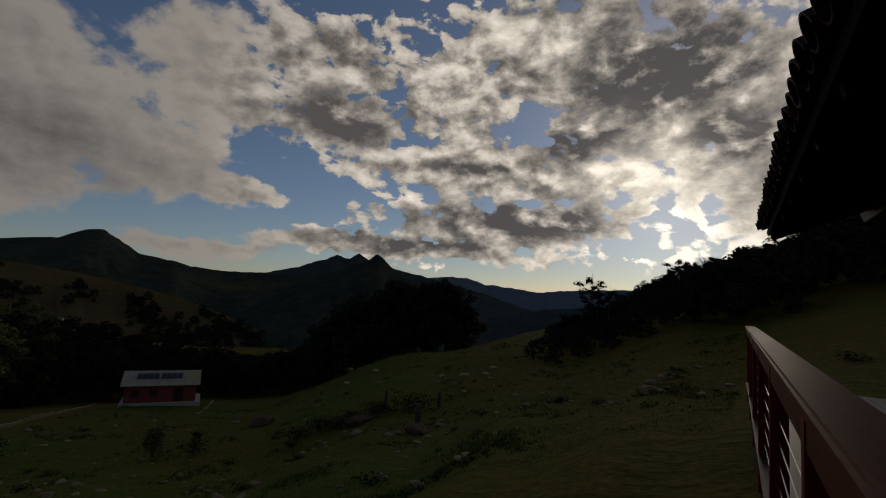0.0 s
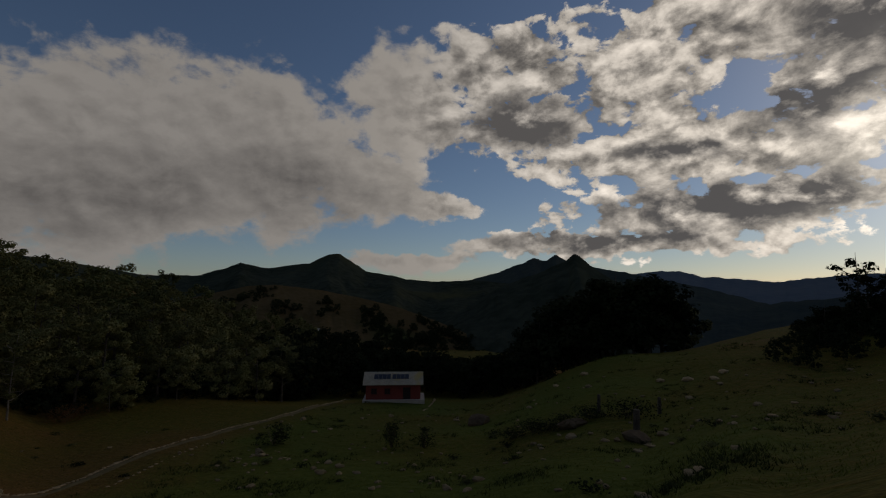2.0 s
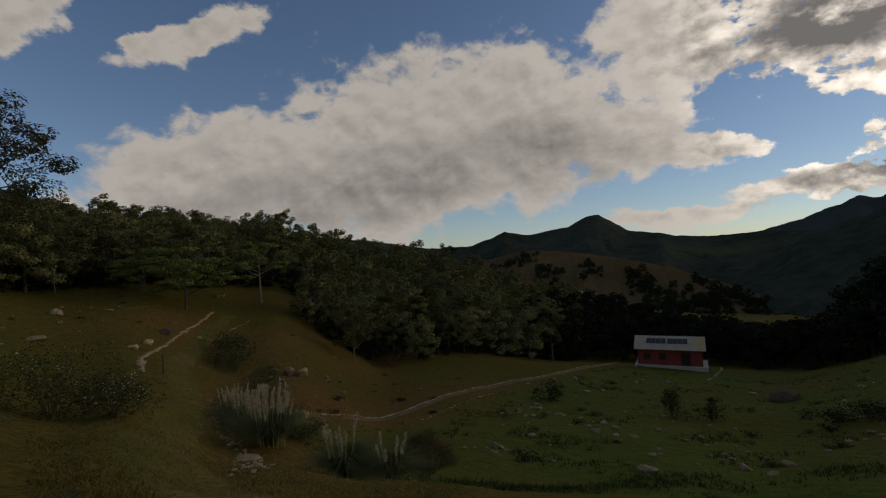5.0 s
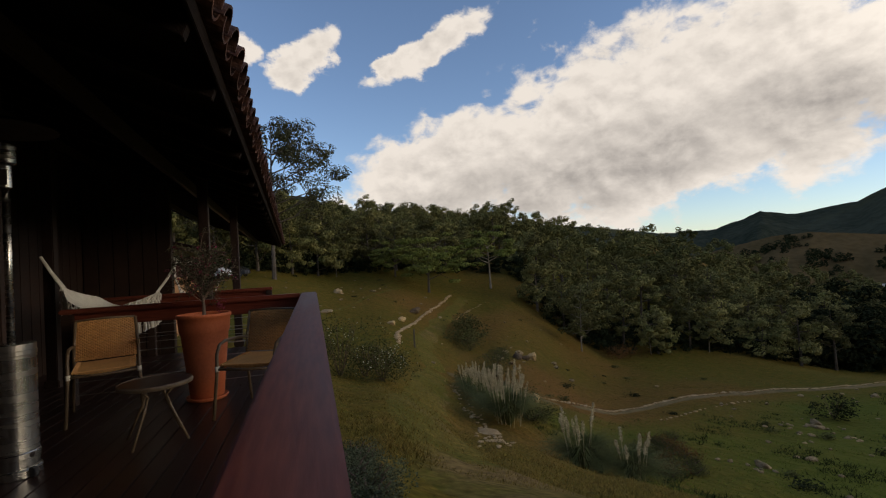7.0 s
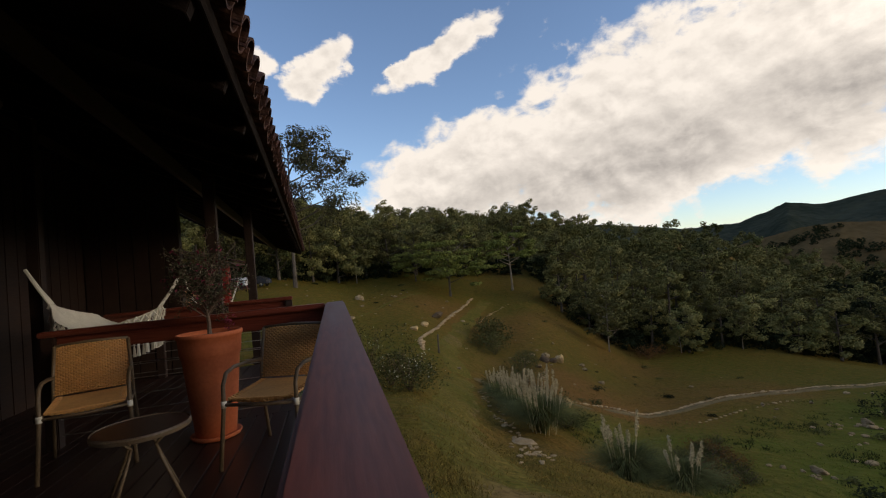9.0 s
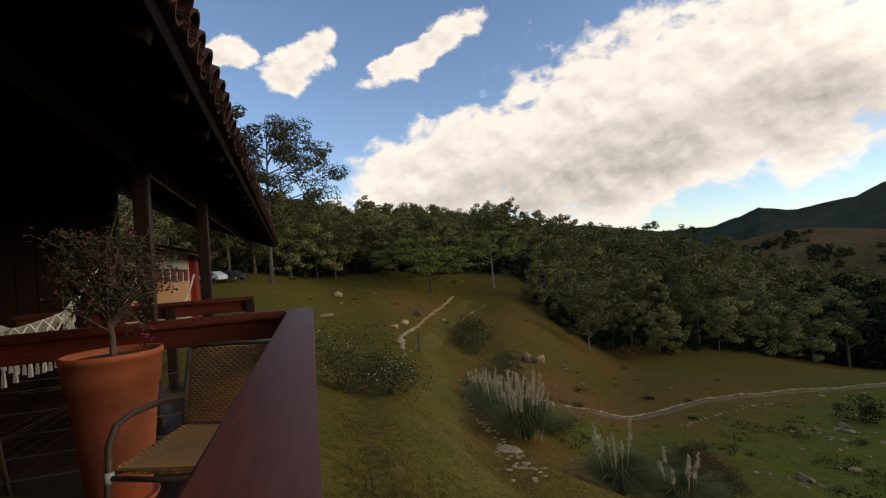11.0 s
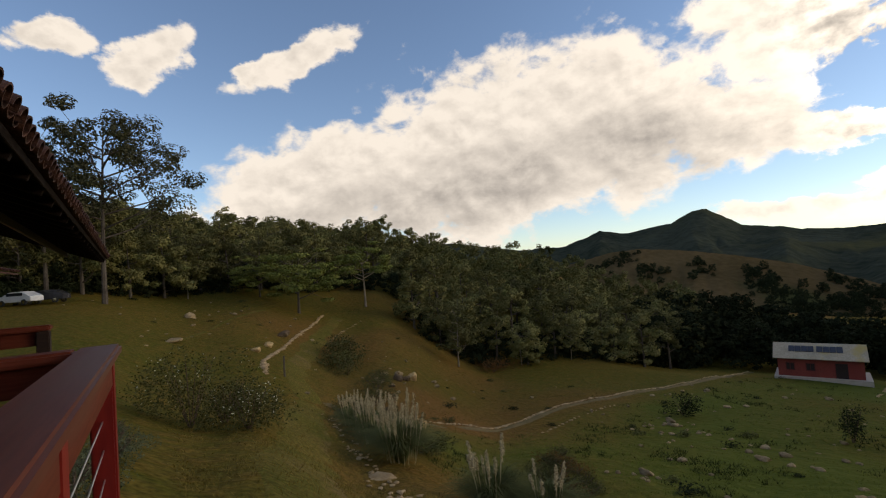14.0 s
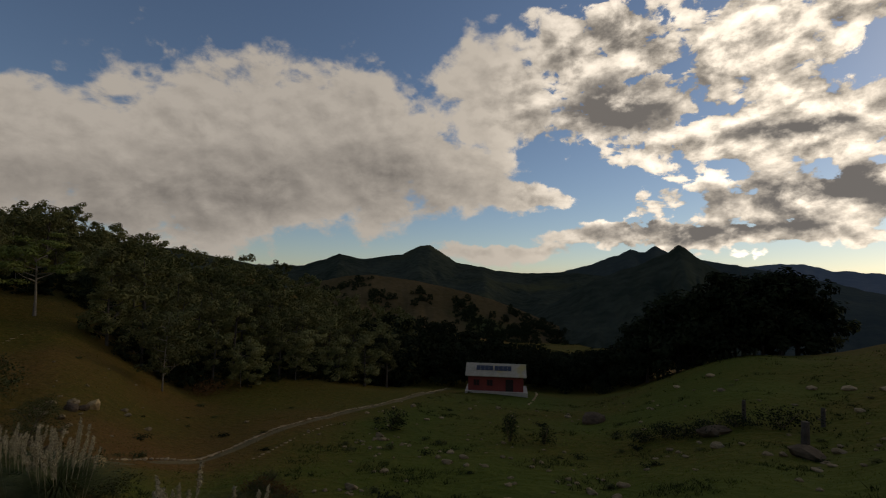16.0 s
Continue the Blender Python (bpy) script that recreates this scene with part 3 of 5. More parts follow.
# ---- house walls behind the deck, with board joints, a door and posts ----
def back_wall(m, x0, x1, y, name):
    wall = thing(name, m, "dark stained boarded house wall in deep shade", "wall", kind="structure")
    n = int((x1 - x0) / 0.22)
    for i in range(n):
        a = x0 + (x1 - x0) * i / n
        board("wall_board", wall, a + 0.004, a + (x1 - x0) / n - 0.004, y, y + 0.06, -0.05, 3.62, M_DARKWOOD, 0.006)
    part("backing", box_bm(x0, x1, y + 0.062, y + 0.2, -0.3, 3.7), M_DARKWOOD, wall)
    return wall


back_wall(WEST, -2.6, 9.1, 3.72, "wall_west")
part_wall = thing("wall_end", WEST, "dark boarded end wall behind the hammock", "wall", kind="structure")
for i in range(2, 8):
    board("wall_board", part_wall, 8.85, 8.91, 1.95 + i * 0.22, 2.16 + i * 0.22, -0.05, 2.9 + i * 0.084, M_DARKWOOD, 0.006)
part("backing", box_bm(8.912, 9.0, 2.39, 3.8, -0.3, 2.9), M_DARKWOOD, part_wall)
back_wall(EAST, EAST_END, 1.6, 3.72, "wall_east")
for x, y, mm in ((4.4, 2.55, WEST), (6.6, 1.40, WEST), (8.75, 1.34, WEST), (6.6, 3.15, WEST), (-4.0, 2.4, EAST), (-8.0, 2.4, EAST)):
    timber = thing("timber_post", mm @ Matrix.Translation((x, y, 0)), "dark square timber post carrying the veranda roof", "post", "veranda roof posts")
    part("shaft", box_bm(-0.06, 0.06, -0.06, 0.06, -0.3, EAVE_Z + (y - EAVE_Y) * PITCH - 0.16, 0.01), M_DARKWOOD, timber)
    part("base_block", box_bm(-0.08, 0.08, -0.08, 0.08, -0.02, 0.09, 0.01), M_DARKWOOD, timber)


# ---- roofs: boards, rafters, purlins, and barrel tiles along the eave ----
def tile_mesh(length, r, up):
    """One barrel tile: a tapered half pipe with thickness; up: hump or channel."""
    bm = bmesh.new()
    seg, verts = 10, []
    for v, (y, s) in enumerate(((0, 1.0), (length, 0.82))):
        for rr in (r * s, r * s - 0.013):
            verts.append([bm.verts.new((math.cos(math.pi * k / seg) * rr, y, (math.sin(math.pi * k / seg) * rr) * up)) for k in range(seg + 1)])
    o0, i0, o1, i1 = verts
    for a, b in ((o0, o1), (i1, i0), (i0, o0), (o1, i1)):
        for k in range(seg):
            bm.faces.new((a[k], a[k + 1], b[k + 1], b[k]))
    bmesh.ops.recalc_face_normals(bm, faces=bm.faces)
    me = bpy.data.meshes.new("roof_tile")
    bm.to_mesh(me)
    bm.free()
    me.materials.append(M_TILE)
    return me


HUMP, CHANNEL = tile_mesh(0.46, 0.088, 1), tile_mesh(0.46, 0.088, -1)
SLOPE = math.degrees(math.atan(PITCH))


def roof(m, x0, x1, depth, name, label, rows=3, eave_y=EAVE_Y):
    top = thing(name, m, label, "roof", kind="structure")
    tilt = pose(0, eave_y, EAVE_Z, SLOPE)
    # Boards, fascia and rafters all wear the colour that holds the eave shade.
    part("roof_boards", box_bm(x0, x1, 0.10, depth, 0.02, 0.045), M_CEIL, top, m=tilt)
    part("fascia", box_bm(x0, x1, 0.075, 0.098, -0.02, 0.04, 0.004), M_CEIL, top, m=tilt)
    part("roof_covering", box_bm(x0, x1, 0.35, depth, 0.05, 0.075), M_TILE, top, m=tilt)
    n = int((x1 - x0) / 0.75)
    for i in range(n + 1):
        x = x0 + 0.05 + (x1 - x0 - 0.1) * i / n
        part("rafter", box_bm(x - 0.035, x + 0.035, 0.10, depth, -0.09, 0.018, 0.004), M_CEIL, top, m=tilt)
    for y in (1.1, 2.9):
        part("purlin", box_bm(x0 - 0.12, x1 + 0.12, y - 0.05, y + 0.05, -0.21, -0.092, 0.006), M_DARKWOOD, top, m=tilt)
    count = int((x1 - x0) / 0.205)
    for i in range(count):
        x = x0 + 0.1 + i * 0.205
        for row in range(rows if -3 < x < 9 or m is EAST else 1):
            lift = 0.098 + row * 0.012
            put("roof_tile", HUMP, top, tilt @ pose(x + 0.004 * math.sin(i * 3.1), row * 0.38 - 0.01 * math.sin(i * 5.3), lift, 0.6 * math.sin(i * 2.3), 0, 1.2 * math.sin(i * 7.7)))
            put("roof_tile", CHANNEL, top, tilt @ pose(x + 0.1025, 0.03 + row * 0.38 + 0.01 * math.sin(i * 4.1), 0.142 + row * 0.012, 0, 0, 1.0 * math.sin(i * 3.3)))
    return top


roof(HOUSE, -1.2, 21.4, 4.0, "roof_west", "low veranda roof of barrel clay tiles on dark rafters", eave_y=0.38)
roof(EAST, -7.4, 0.7, 4.0, "roof_east", "veranda roof of the other wing with barrel clay tiles", eave_y=0.13)

# ---- trees ----
def tree_parts(seed, height, spread, bare, leaves, leaf, clumps, flat=1.0, leafmat=None, limbs=7, trunk=0.02, lean=0.04, top=1.0, clump=(0.18, 0.34), bark=None):
    """Meshes of a trunk with limbs and of a crown made of many separate leaves in uneven clumps."""
    rng = np.random.default_rng(seed)
    bm = bmesh.new()
    bend = rng.normal(0, lean, 2) * height
    def axis(u):
        return Vector((bend[0] * u * u, bend[1] * u * u, height * 0.9 * u))
    tube_bm([axis(u) for u in (0, 0.2, 0.4, 0.6, 0.8, 1)], [height * trunk * k for k in (1.25, 0.9, 0.75, 0.55, 0.32, 0.1)], 7, bm)
    centres = []
    for i in range(limbs):
        u = bare + (0.95 - bare) * (i + 0.5) / limbs
        a = i * 2.4 + rng.uniform(-0.4, 0.4)
        reach = spread * rng.uniform(0.6, 0.95) * (1.0 - 0.45 * max(0, (u - 0.6)) / 0.4)
        p0 = axis(u * 0.92)
        p2 = p0 + Vector((math.cos(a) * reach, math.sin(a) * reach, reach * rng.uniform(0.25, 0.7)))
        p1 = (p0 + p2) / 2 + Vector((0, 0, -0.08 * reach))
        tube_bm([p0, p1, p2], [height * trunk * 0.5, height * trunk * 0.3, height * trunk * 0.09], 5, bm)
        centres.append(p2)
        for _ in range(2):
            q = p1.lerp(p2, rng.uniform(0.2, 0.8)) + Vector(rng.normal(0, spread * 0.18, 3))
            tube_bm([p1, q], [height * trunk * 0.2, height * trunk * 0.06], 4, bm)
            centres.append(q)
    trunk_me = bpy.data.meshes.new("trunk")
    bm.to_mesh(trunk_me)
    bm.free()
    trunk_me.materials.append(bark or M_BARK)
    while len(centres) < clumps:
        a, r = rng.uniform(0, 6.283), spread * math.sqrt(rng.uniform(0, 1))
        h = height * (bare + (1 - bare) * rng.uniform(0.15, 1.0) * (1 - 0.5 * (r / spread) ** 2))
        centres.append(Vector((math.cos(a) * r, math.sin(a) * r, h * top)))
    pts, ways = [], []
    per = leaves // len(centres)
    for c in centres:
        s = spread * rng.uniform(*clump)
        d = rng.normal(size=(per, 3))
        d /= np.linalg.norm(d, axis=1)[:, None]
        d *= (rng.uniform(0.35, 1.0, per) ** 0.5)[:, None] * s
        ways.append(d / s + (0, 0, 0.25))
        d[:, 2] *= 0.68 * flat
        pts.append(d + np.array(c))
    v, f = leaf_quads(np.concatenate(pts), leaf, rng, outward=np.concatenate(ways))
    return trunk_me, mesh_of("crown", v, f, leafmat or M_LEAF)


def tree(parts, m, label, group="", name="tree"):
    t = thing(name, m, label, "tree", group)
    put("trunk", parts[0], t)
    put("crown", parts[1], t)
    return t


KINDS = [tree_parts(11, 11.5, 4.6, 0.08, 4300, 0.46, 46), tree_parts(12, 13.5, 4.2, 0.14, 4300, 0.46, 46), tree_parts(13, 10, 4.8, 0.05, 4300, 0.46, 46),
         tree_parts(14, 12.5, 5.2, 0.10, 4500, 0.46, 46, 0.8), tree_parts(15, 14.5, 3.6, 0.30, 3300, 0.42, 34)]
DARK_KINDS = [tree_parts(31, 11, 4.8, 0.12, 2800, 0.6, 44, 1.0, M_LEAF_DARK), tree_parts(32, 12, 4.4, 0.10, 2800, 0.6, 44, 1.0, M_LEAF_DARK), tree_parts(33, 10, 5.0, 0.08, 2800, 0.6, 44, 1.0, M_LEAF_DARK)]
PALE = tree_parts(21, 10.5, 7.4, 0.26, 7000, 0.42, 60, 0.38, M_LEAF_PALE, 13, clump=(0.14, 0.27))
UMBRELLA = tree_parts(22, 12.5, 6.4, 0.50, 5200, 0.42, 44, 0.40, M_LEAF_PALE, 13, 0.016, clump=(0.15, 0.28), bark=M_BARK_PALE)
AIRY = tree_parts(23, 18.5, 7.6, 0.36, 15000, 0.27, 84, 0.95, M_LEAF_DRY, 22, 0.0105, 0.07, clump=(0.10, 0.21))
SLIM = tree_parts(24, 12.0, 3.4, 0.22, 3000, 0.40, 40, 0.8, M_LEAF, 14, 0.009, 0.05, bark=M_BARK_PALE)
SCRAP = tree_parts(25, 9.0, 2.2, 0.35, 900, 0.32, 26, 0.6, M_LEAF_DARK, 9, 0.014, 0.05)

placed = 0


def plant(parts, az, r, scale, label, group="", sink=0.2, zs=1.0, name="tree"):
    global placed
    x, y = polar(az, r)
    placed += 1
    m = Matrix.Translation((x, y, on_ground(x, y) - sink)) @ pose(0, 0, 0, 0, 0, placed * 137.5) @ Matrix.Diagonal((scale, scale, scale * zs, 1))
    return tree(parts, m, label, group, name)


plant(AIRY, 100.5, 74, 1.45, "tall airy tree with thin brownish foliage and bare lower trunk")
plant(AIRY, 104.8, 78, 1.2, "tall thin-leaved tree beside a larger one")
plant(PALE, 82.5, 84, 1.0, "spreading tree with pale green feathery foliage", "pale green trees")
plant(PALE, 86.5, 92, 0.7, "smaller pale green tree at the forest edge", "pale green trees")
plant(UMBRELLA, 75.0, 96, 1.0, "flat-topped tree with a pale forked bare trunk")
plant(SLIM, 64.7, 79, 1.0, "slender pale-trunked tree before the dark forest")
for az, r, k in ((57.3, 89, 0.62), (51.6, 96, 0.72), (93.5, 91, 0.8)):
    plant(SLIM, az, r, k, "slender pale-trunked tree at the forest edge", "pale-trunked trees at the forest edge")
FOREST_EDGE = ((38, 122), (43, 108), (50, 98), (55, 93), (60, 88), (66, 88), (70, 92), (72, 108), (78, 112), (82, 100), (88, 98), (95, 92), (102, 82), (112, 74), (136, 60))
rng_f = np.random.default_rng(5)
FOREST = "forest on the valley slope"
BEHIND = []


def joined_crowns(spots, name, label, mat):
    """Far trees that nobody could count, as one mesh: every third leaf, made larger."""
    verts, faces = [], []
    for me, x, y, z, s in spots:
        co = np.empty(len(me.vertices) * 3, np.float32)
        me.vertices.foreach_get("co", co)
        quads = co.reshape(-1, 4, 3)[::3]
        mid = quads.mean(1, keepdims=True)
        quads = mid + (quads - mid) * 1.65
        a = x * 1.7 + y
        turn = np.array(((math.cos(a), math.sin(a), 0), (-math.sin(a), math.cos(a), 0), (0, 0, 1)))
        b = len(verts)
        verts.extend(((quads.reshape(-1, 3) * s) @ turn + (x, y, z)).tolist())
        faces.extend((b + 4 * k, b + 4 * k + 1, b + 4 * k + 2, b + 4 * k + 3) for k in range(len(quads)))
    return tagged(put(name, mesh_of(name, verts, faces, mat)), label, "trees", kind="stuff")


for row in range(9):
    az = 39.0 + (row % 2) * 1.2
    while az < 136:
        edge_r = float(np.interp(az, [e[0] for e in FOREST_EDGE], [e[1] for e in FOREST_EDGE]))
        r = edge_r + row * 11 + rng_f.uniform(-3, 3)
        k = int(rng_f.integers(0, 5))
        s = rng_f.uniform(0.78, 1.12) * (0.92 if row == 0 else 1.0)
        if 72.2 < az < 77.0 and row < 2:      # a dark hollow behind the flat-topped tree
            pass
        elif row < 4:
            plant(KINDS[k], az, r, s, "dense dark green broadleaf forest tree", FOREST)
        else:
            x, y = polar(az, r)
            BEHIND.append((KINDS[k][1], x, y, on_ground(x, y) - 0.4, s))
        az += math.degrees((5.2 + row * 0.55) / r) * rng_f.uniform(0.8, 1.2)
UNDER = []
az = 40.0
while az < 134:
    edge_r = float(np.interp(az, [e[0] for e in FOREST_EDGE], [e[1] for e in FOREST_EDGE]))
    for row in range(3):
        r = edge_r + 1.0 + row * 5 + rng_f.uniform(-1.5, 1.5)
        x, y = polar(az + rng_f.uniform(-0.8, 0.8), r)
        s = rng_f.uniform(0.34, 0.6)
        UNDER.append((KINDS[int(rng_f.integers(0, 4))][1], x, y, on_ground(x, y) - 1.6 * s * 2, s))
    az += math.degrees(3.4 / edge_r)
# Forest crowns reused in dark leaves: shade at the trees' feet is painted in.
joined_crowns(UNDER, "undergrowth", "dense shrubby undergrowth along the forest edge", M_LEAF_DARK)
joined_crowns(BEHIND, "forest", "dense broadleaf forest covering the upper slope", material("canopy leaves", (0.085, 0.094, 0.028), (0.230, 0.200, 0.075), 0.85, 0.09, 1.2, 0.0, third=(0.045, 0.050, 0.018), spec=0.05))
for az, r, s, k in ((13.5, 116, 0.8, 0), (11.8, 113, 1.0, 1), (10.2, 116, 1.1, 2), (8.8, 112, 1.15, 0), (7.3, 115, 1.1, 1), (5.8, 111, 1.2, 2), (4.3, 114, 1.15, 0), (2.8, 111, 1.2, 1),
                    (1.2, 113, 1.2, 2), (-0.3, 112, 1.15, 0), (-1.6, 116, 1.2, 1), (15.5, 125, 0.9, 2), (18, 135, 0.9, 0), (21, 140, 0.95, 1), (24, 142, 0.9, 2), (27, 144, 0.95, 0),
                    (30, 142, 0.95, 1), (33, 138, 0.95, 2), (36, 130, 0.9, 0), (12.6, 122, 1.0, 1), (7.9, 122, 1.2, 0), (3.5, 122, 1.2, 2), (0.5, 122, 1.25, 1)):
    plant(DARK_KINDS[k], az, r, s * (1.4 if az < 13 else 1.0), "dark dense tree of the valley wood", "dark wood in the valley", 1.0)
rng_e = np.random.default_rng(19)
HILLSIDE = []
for row in range(10):
    az = -12.5 - row * 0.4
    while az > -50:
        r = 64 + row * 7.5 + rng_e.uniform(-3, 3)
        x, y = polar(az, r)
        k = float(np.interp(-az, (12, 20, 27, 33, 50), (0.22, 0.34, 0.52, 0.72, 0.85))) * rng_e.uniform(0.75, 1.15)
        HILLSIDE.append((DARK_KINDS[row % 3][1], x, y, on_ground(x, y) - 0.8 * k, k))
        az -= math.degrees(7.5 * k ** 0.7 / r) * rng_e.uniform(0.8, 1.2)
# Near-black leaves give the hillside its against-the-light darkness by colour.
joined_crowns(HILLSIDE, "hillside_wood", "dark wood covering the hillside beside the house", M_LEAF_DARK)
rng_d = np.random.default_rng(15)
BAND = []
for row in range(5):
    az = 12.0 + row
    while az < 44:
        r = 126 + row * 13 + rng_d.uniform(-4, 4) - max(0.0, az - 36) * 1.5
        x, y = polar(az, r)
        BAND.append((DARK_KINDS[int(rng_d.integers(0, 3))][1], x, y, on_ground(x, y) - 0.8, rng_d.uniform(0.75, 1.15)))
        az += rng_d.uniform(1.3, 2.6)
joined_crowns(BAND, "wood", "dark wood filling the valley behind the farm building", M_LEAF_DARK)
plant(KINDS[1], -3.6, 132, 1.25, "tall tree standing above the dark wood")
for i in range(46):
    az = -15.5 - 31 * ((i * 0.618) % 1.0)
    r = 78 + 60 * ((i * 0.414) % 1.0)
    plant(DARK_KINDS[i % 3], az, r, 0.30 + 0.26 * ((i * 0.73) % 1.0), "small dark tree on the near hillside", "trees on the near hillside", 0.6)
for az, r, s in ((-18.4, 82, 1.35), (-19.0, 83, 1.0), (-20.2, 82, 0.95), (-21.3, 83, 0.8), (-23.2, 83, 0.7), (-27.2, 84, 1.05), (-28.6, 84, 0.8), (-30.5, 80, 0.8), (-33.2, 76, 1.1), (-36, 76, 0.8)):
    plant(SCRAP, az, r, s, "thin ragged tree against the sky", "ragged trees on the near hillside")


# ---- red farm building ----
def farm_building():
    hx, hy = polar(28.5, 99)
    h = thing("farm_house", Matrix.Translation((hx, hy, on_ground(hx, hy) + 0.6)) @ pose(0, 0, 0, 0, 0, 27.0) @ Matrix.Diagonal((0.82, 0.82, 0.98, 1)), "red-walled farm building with a pale roof and solar panels", "house")
    part("plinth", box_bm(-7.3, 7.6, -4.1, 4.0, -2.4, 0.25, 0.03), M_CONC, h)
    bm = box_bm(-6.6, 6.6, -3.2, -3.0, 0.25, 3.3)
    box_bm(-6.6, 6.6, 3.0, 3.2, 0.25, 3.3, bm=bm), box_bm(-6.6, -6.4, -3.0, 3.0, 0.25, 3.3, bm=bm), box_bm(6.4, 6.6, -3.0, 3.0, 0.25, 3.3, bm=bm)
    part("wall", bm, M_BRICK, h)
    for s in (-1, 1):
        gable = bmesh.new()
        v = [gable.verts.new(p) for p in ((s * 6.55, -3.1, 3.3), (s * 6.55, 3.1, 3.3), (s * 6.55, 0, 5.1))]
        gable.faces.new(v)
        part("gable", gable, M_BRICK, h)
    for x in (-4.6, -1.4):
        w = part("window", box_bm(x - 0.75, x + 0.75, -3.235, -3.17, 1.2, 2.5, 0.01), M_MAROON, h)
        part("pane", box_bm(x - 0.62, x - 0.04, -3.25, -3.236, 1.32, 2.38), M_DARK, w)
        part("pane", box_bm(x + 0.04, x + 0.62, -3.25, -3.236, 1.32, 2.38), M_DARK, w)
    d = part("door", box_bm(2.4, 4.2, -3.24, -3.17, 0.25, 2.6, 0.01), M_DARK, h)
    part("door_frame", box_bm(2.3, 2.39, -3.25, -3.15, 0.25, 2.7), M_MAROON, d)
    slope = math.degrees(math.atan2(1.95, 3.9))
    for s in (-1, 1):
        rf = part("roof", box_bm(-7.3, 7.3, -4.55, 0.03, -0.06, 0.06, 0.01), M_ROOF, h, m=pose(0, 0, 5.25, slope if s < 0 else -slope) @ (Matrix.Identity(4) if s < 0 else pose(0, 0, 0, 0, 0, 180)))
        if s < 0:
            for i in range(16):
                part("roof_rib", box_bm(-7.2 + i * 0.95, -7.12 + i * 0.95, -4.5, -0.05, 0.062, 0.10), M_ROOF, rf)
            for i in range(8):
                x = -4.7 + i * 1.02 + (0.35 if i > 3 else 0)
                part("solar_panel", box_bm(x, x + 0.96, -2.6, -1.0, 0.12, 0.17, 0.01), M_SOLAR, rf)
    return h


farm_building()


# ---- veranda furniture ----
def wicker_panel(parent, name, w, h, m, cols, rows):
    """A woven panel: a thin curved sheet with small raised strands, over and under."""
    bm = box_bm(-w / 2, w / 2, -0.004, 0.004, 0, h)
    dw, dh = w / cols, h / rows
    for r in range(rows):
        for c in range(r % 2, cols, 2):
            x, z = -w / 2 + (c + 0.5) * dw, (r + 0.5) * dh
            sx, sz = min(dw * 0.92, w / 2 - abs(x)), dh * 0.46
            vs = [bm.verts.new((x + a * sx, q * 0.0042, z + b * sz)) for q in (-1, 1) for a, b in ((-1, -1), (1, -1), (1, 1), (-1, 1))]
            for k, q in ((0, -1), (4, 1)):
                tops = [bm.verts.new((x + a * sx * 0.6, q * 0.0125, z + b * sz * 0.55)) for a, b in ((-1, -1), (1, -1), (1, 1), (-1, 1))]
                bm.faces.new(tops)
                for i in range(4):
                    bm.faces.new((vs[k + i], vs[k + (i + 1) % 4], tops[(i + 1) % 4], tops[i]))
    bmesh.ops.recalc_face_normals(bm, faces=bm.faces)
    for v in bm.verts:
        v.co.y += 0.05 * (2 * v.co.x / w) ** 2 * (0.6 if name == "backrest" else -0.4)
    return part(name, bm, M_WICKER, parent, m=m)


def armchair(m, label):
    """Wicker armchair; it faces local -y, the origin under the seat."""
    c = thing("wicker_armchair", m, label, "chair", "wicker armchairs on the deck")
    wicker_panel(c, "backrest", 0.52, 0.385, pose(0, 0.222, 0.505, -12), 30, 28)
    wicker_panel(c, "seat", 0.48, 0.46, pose(0, -0.24, 0.445, -90 + 3), 28, 30)
    for s in (-1, 1):
        x = s * 0.265
        part("front_leg", tube_bm([(x * 1.08, -0.30, 0.0), (x, -0.25, 0.43), (x, -0.245, 0.56), (x, -0.20, 0.635), (x, -0.10, 0.66), (x, 0.10, 0.655), (x * 0.98, 0.27, 0.64)],
                                  0.0145, 8), M_RATTAN, c, "front leg that bends over into the armrest", smooth=True)
        part("rear_leg", tube_bm([(x * 1.1, 0.36, 0.0), (x, 0.25, 0.42), (x * 0.98, 0.265, 0.64), (x * 0.93, 0.315, 0.88)], 0.0135, 8), M_RATTAN, c, smooth=True)
        part("seat_rail", tube_bm([(x, -0.25, 0.435), (x, 0.25, 0.425)], 0.012, 8), M_RATTAN, c, smooth=True)
        part("binding", tube_bm([(x, -0.251, 0.41), (x, -0.249, 0.455)], 0.0195, 10), M_COTTON, c, "pale cord binding", smooth=True)
    part("front_rail", tube_bm([(-0.265, -0.25, 0.43), (0, -0.265, 0.425), (0.265, -0.25, 0.43)], 0.012, 8), M_RATTAN, c, smooth=True)
    part("top_rail", tube_bm([(-0.247, 0.315, 0.882), (0, 0.33, 0.892), (0.247, 0.315, 0.882)], 0.012, 8), M_RATTAN, c, smooth=True)
    return c


armchair(HOUSE @ pose(4.40, 0.44, 0, 0, 0, -90 - 24), "honey-coloured wicker armchair with brown frame close to the handrail")
armchair(HOUSE @ pose(4.98, 1.84, 0, 0, 0, -90 + 15), "honey-coloured wicker armchair beside a round dark table")


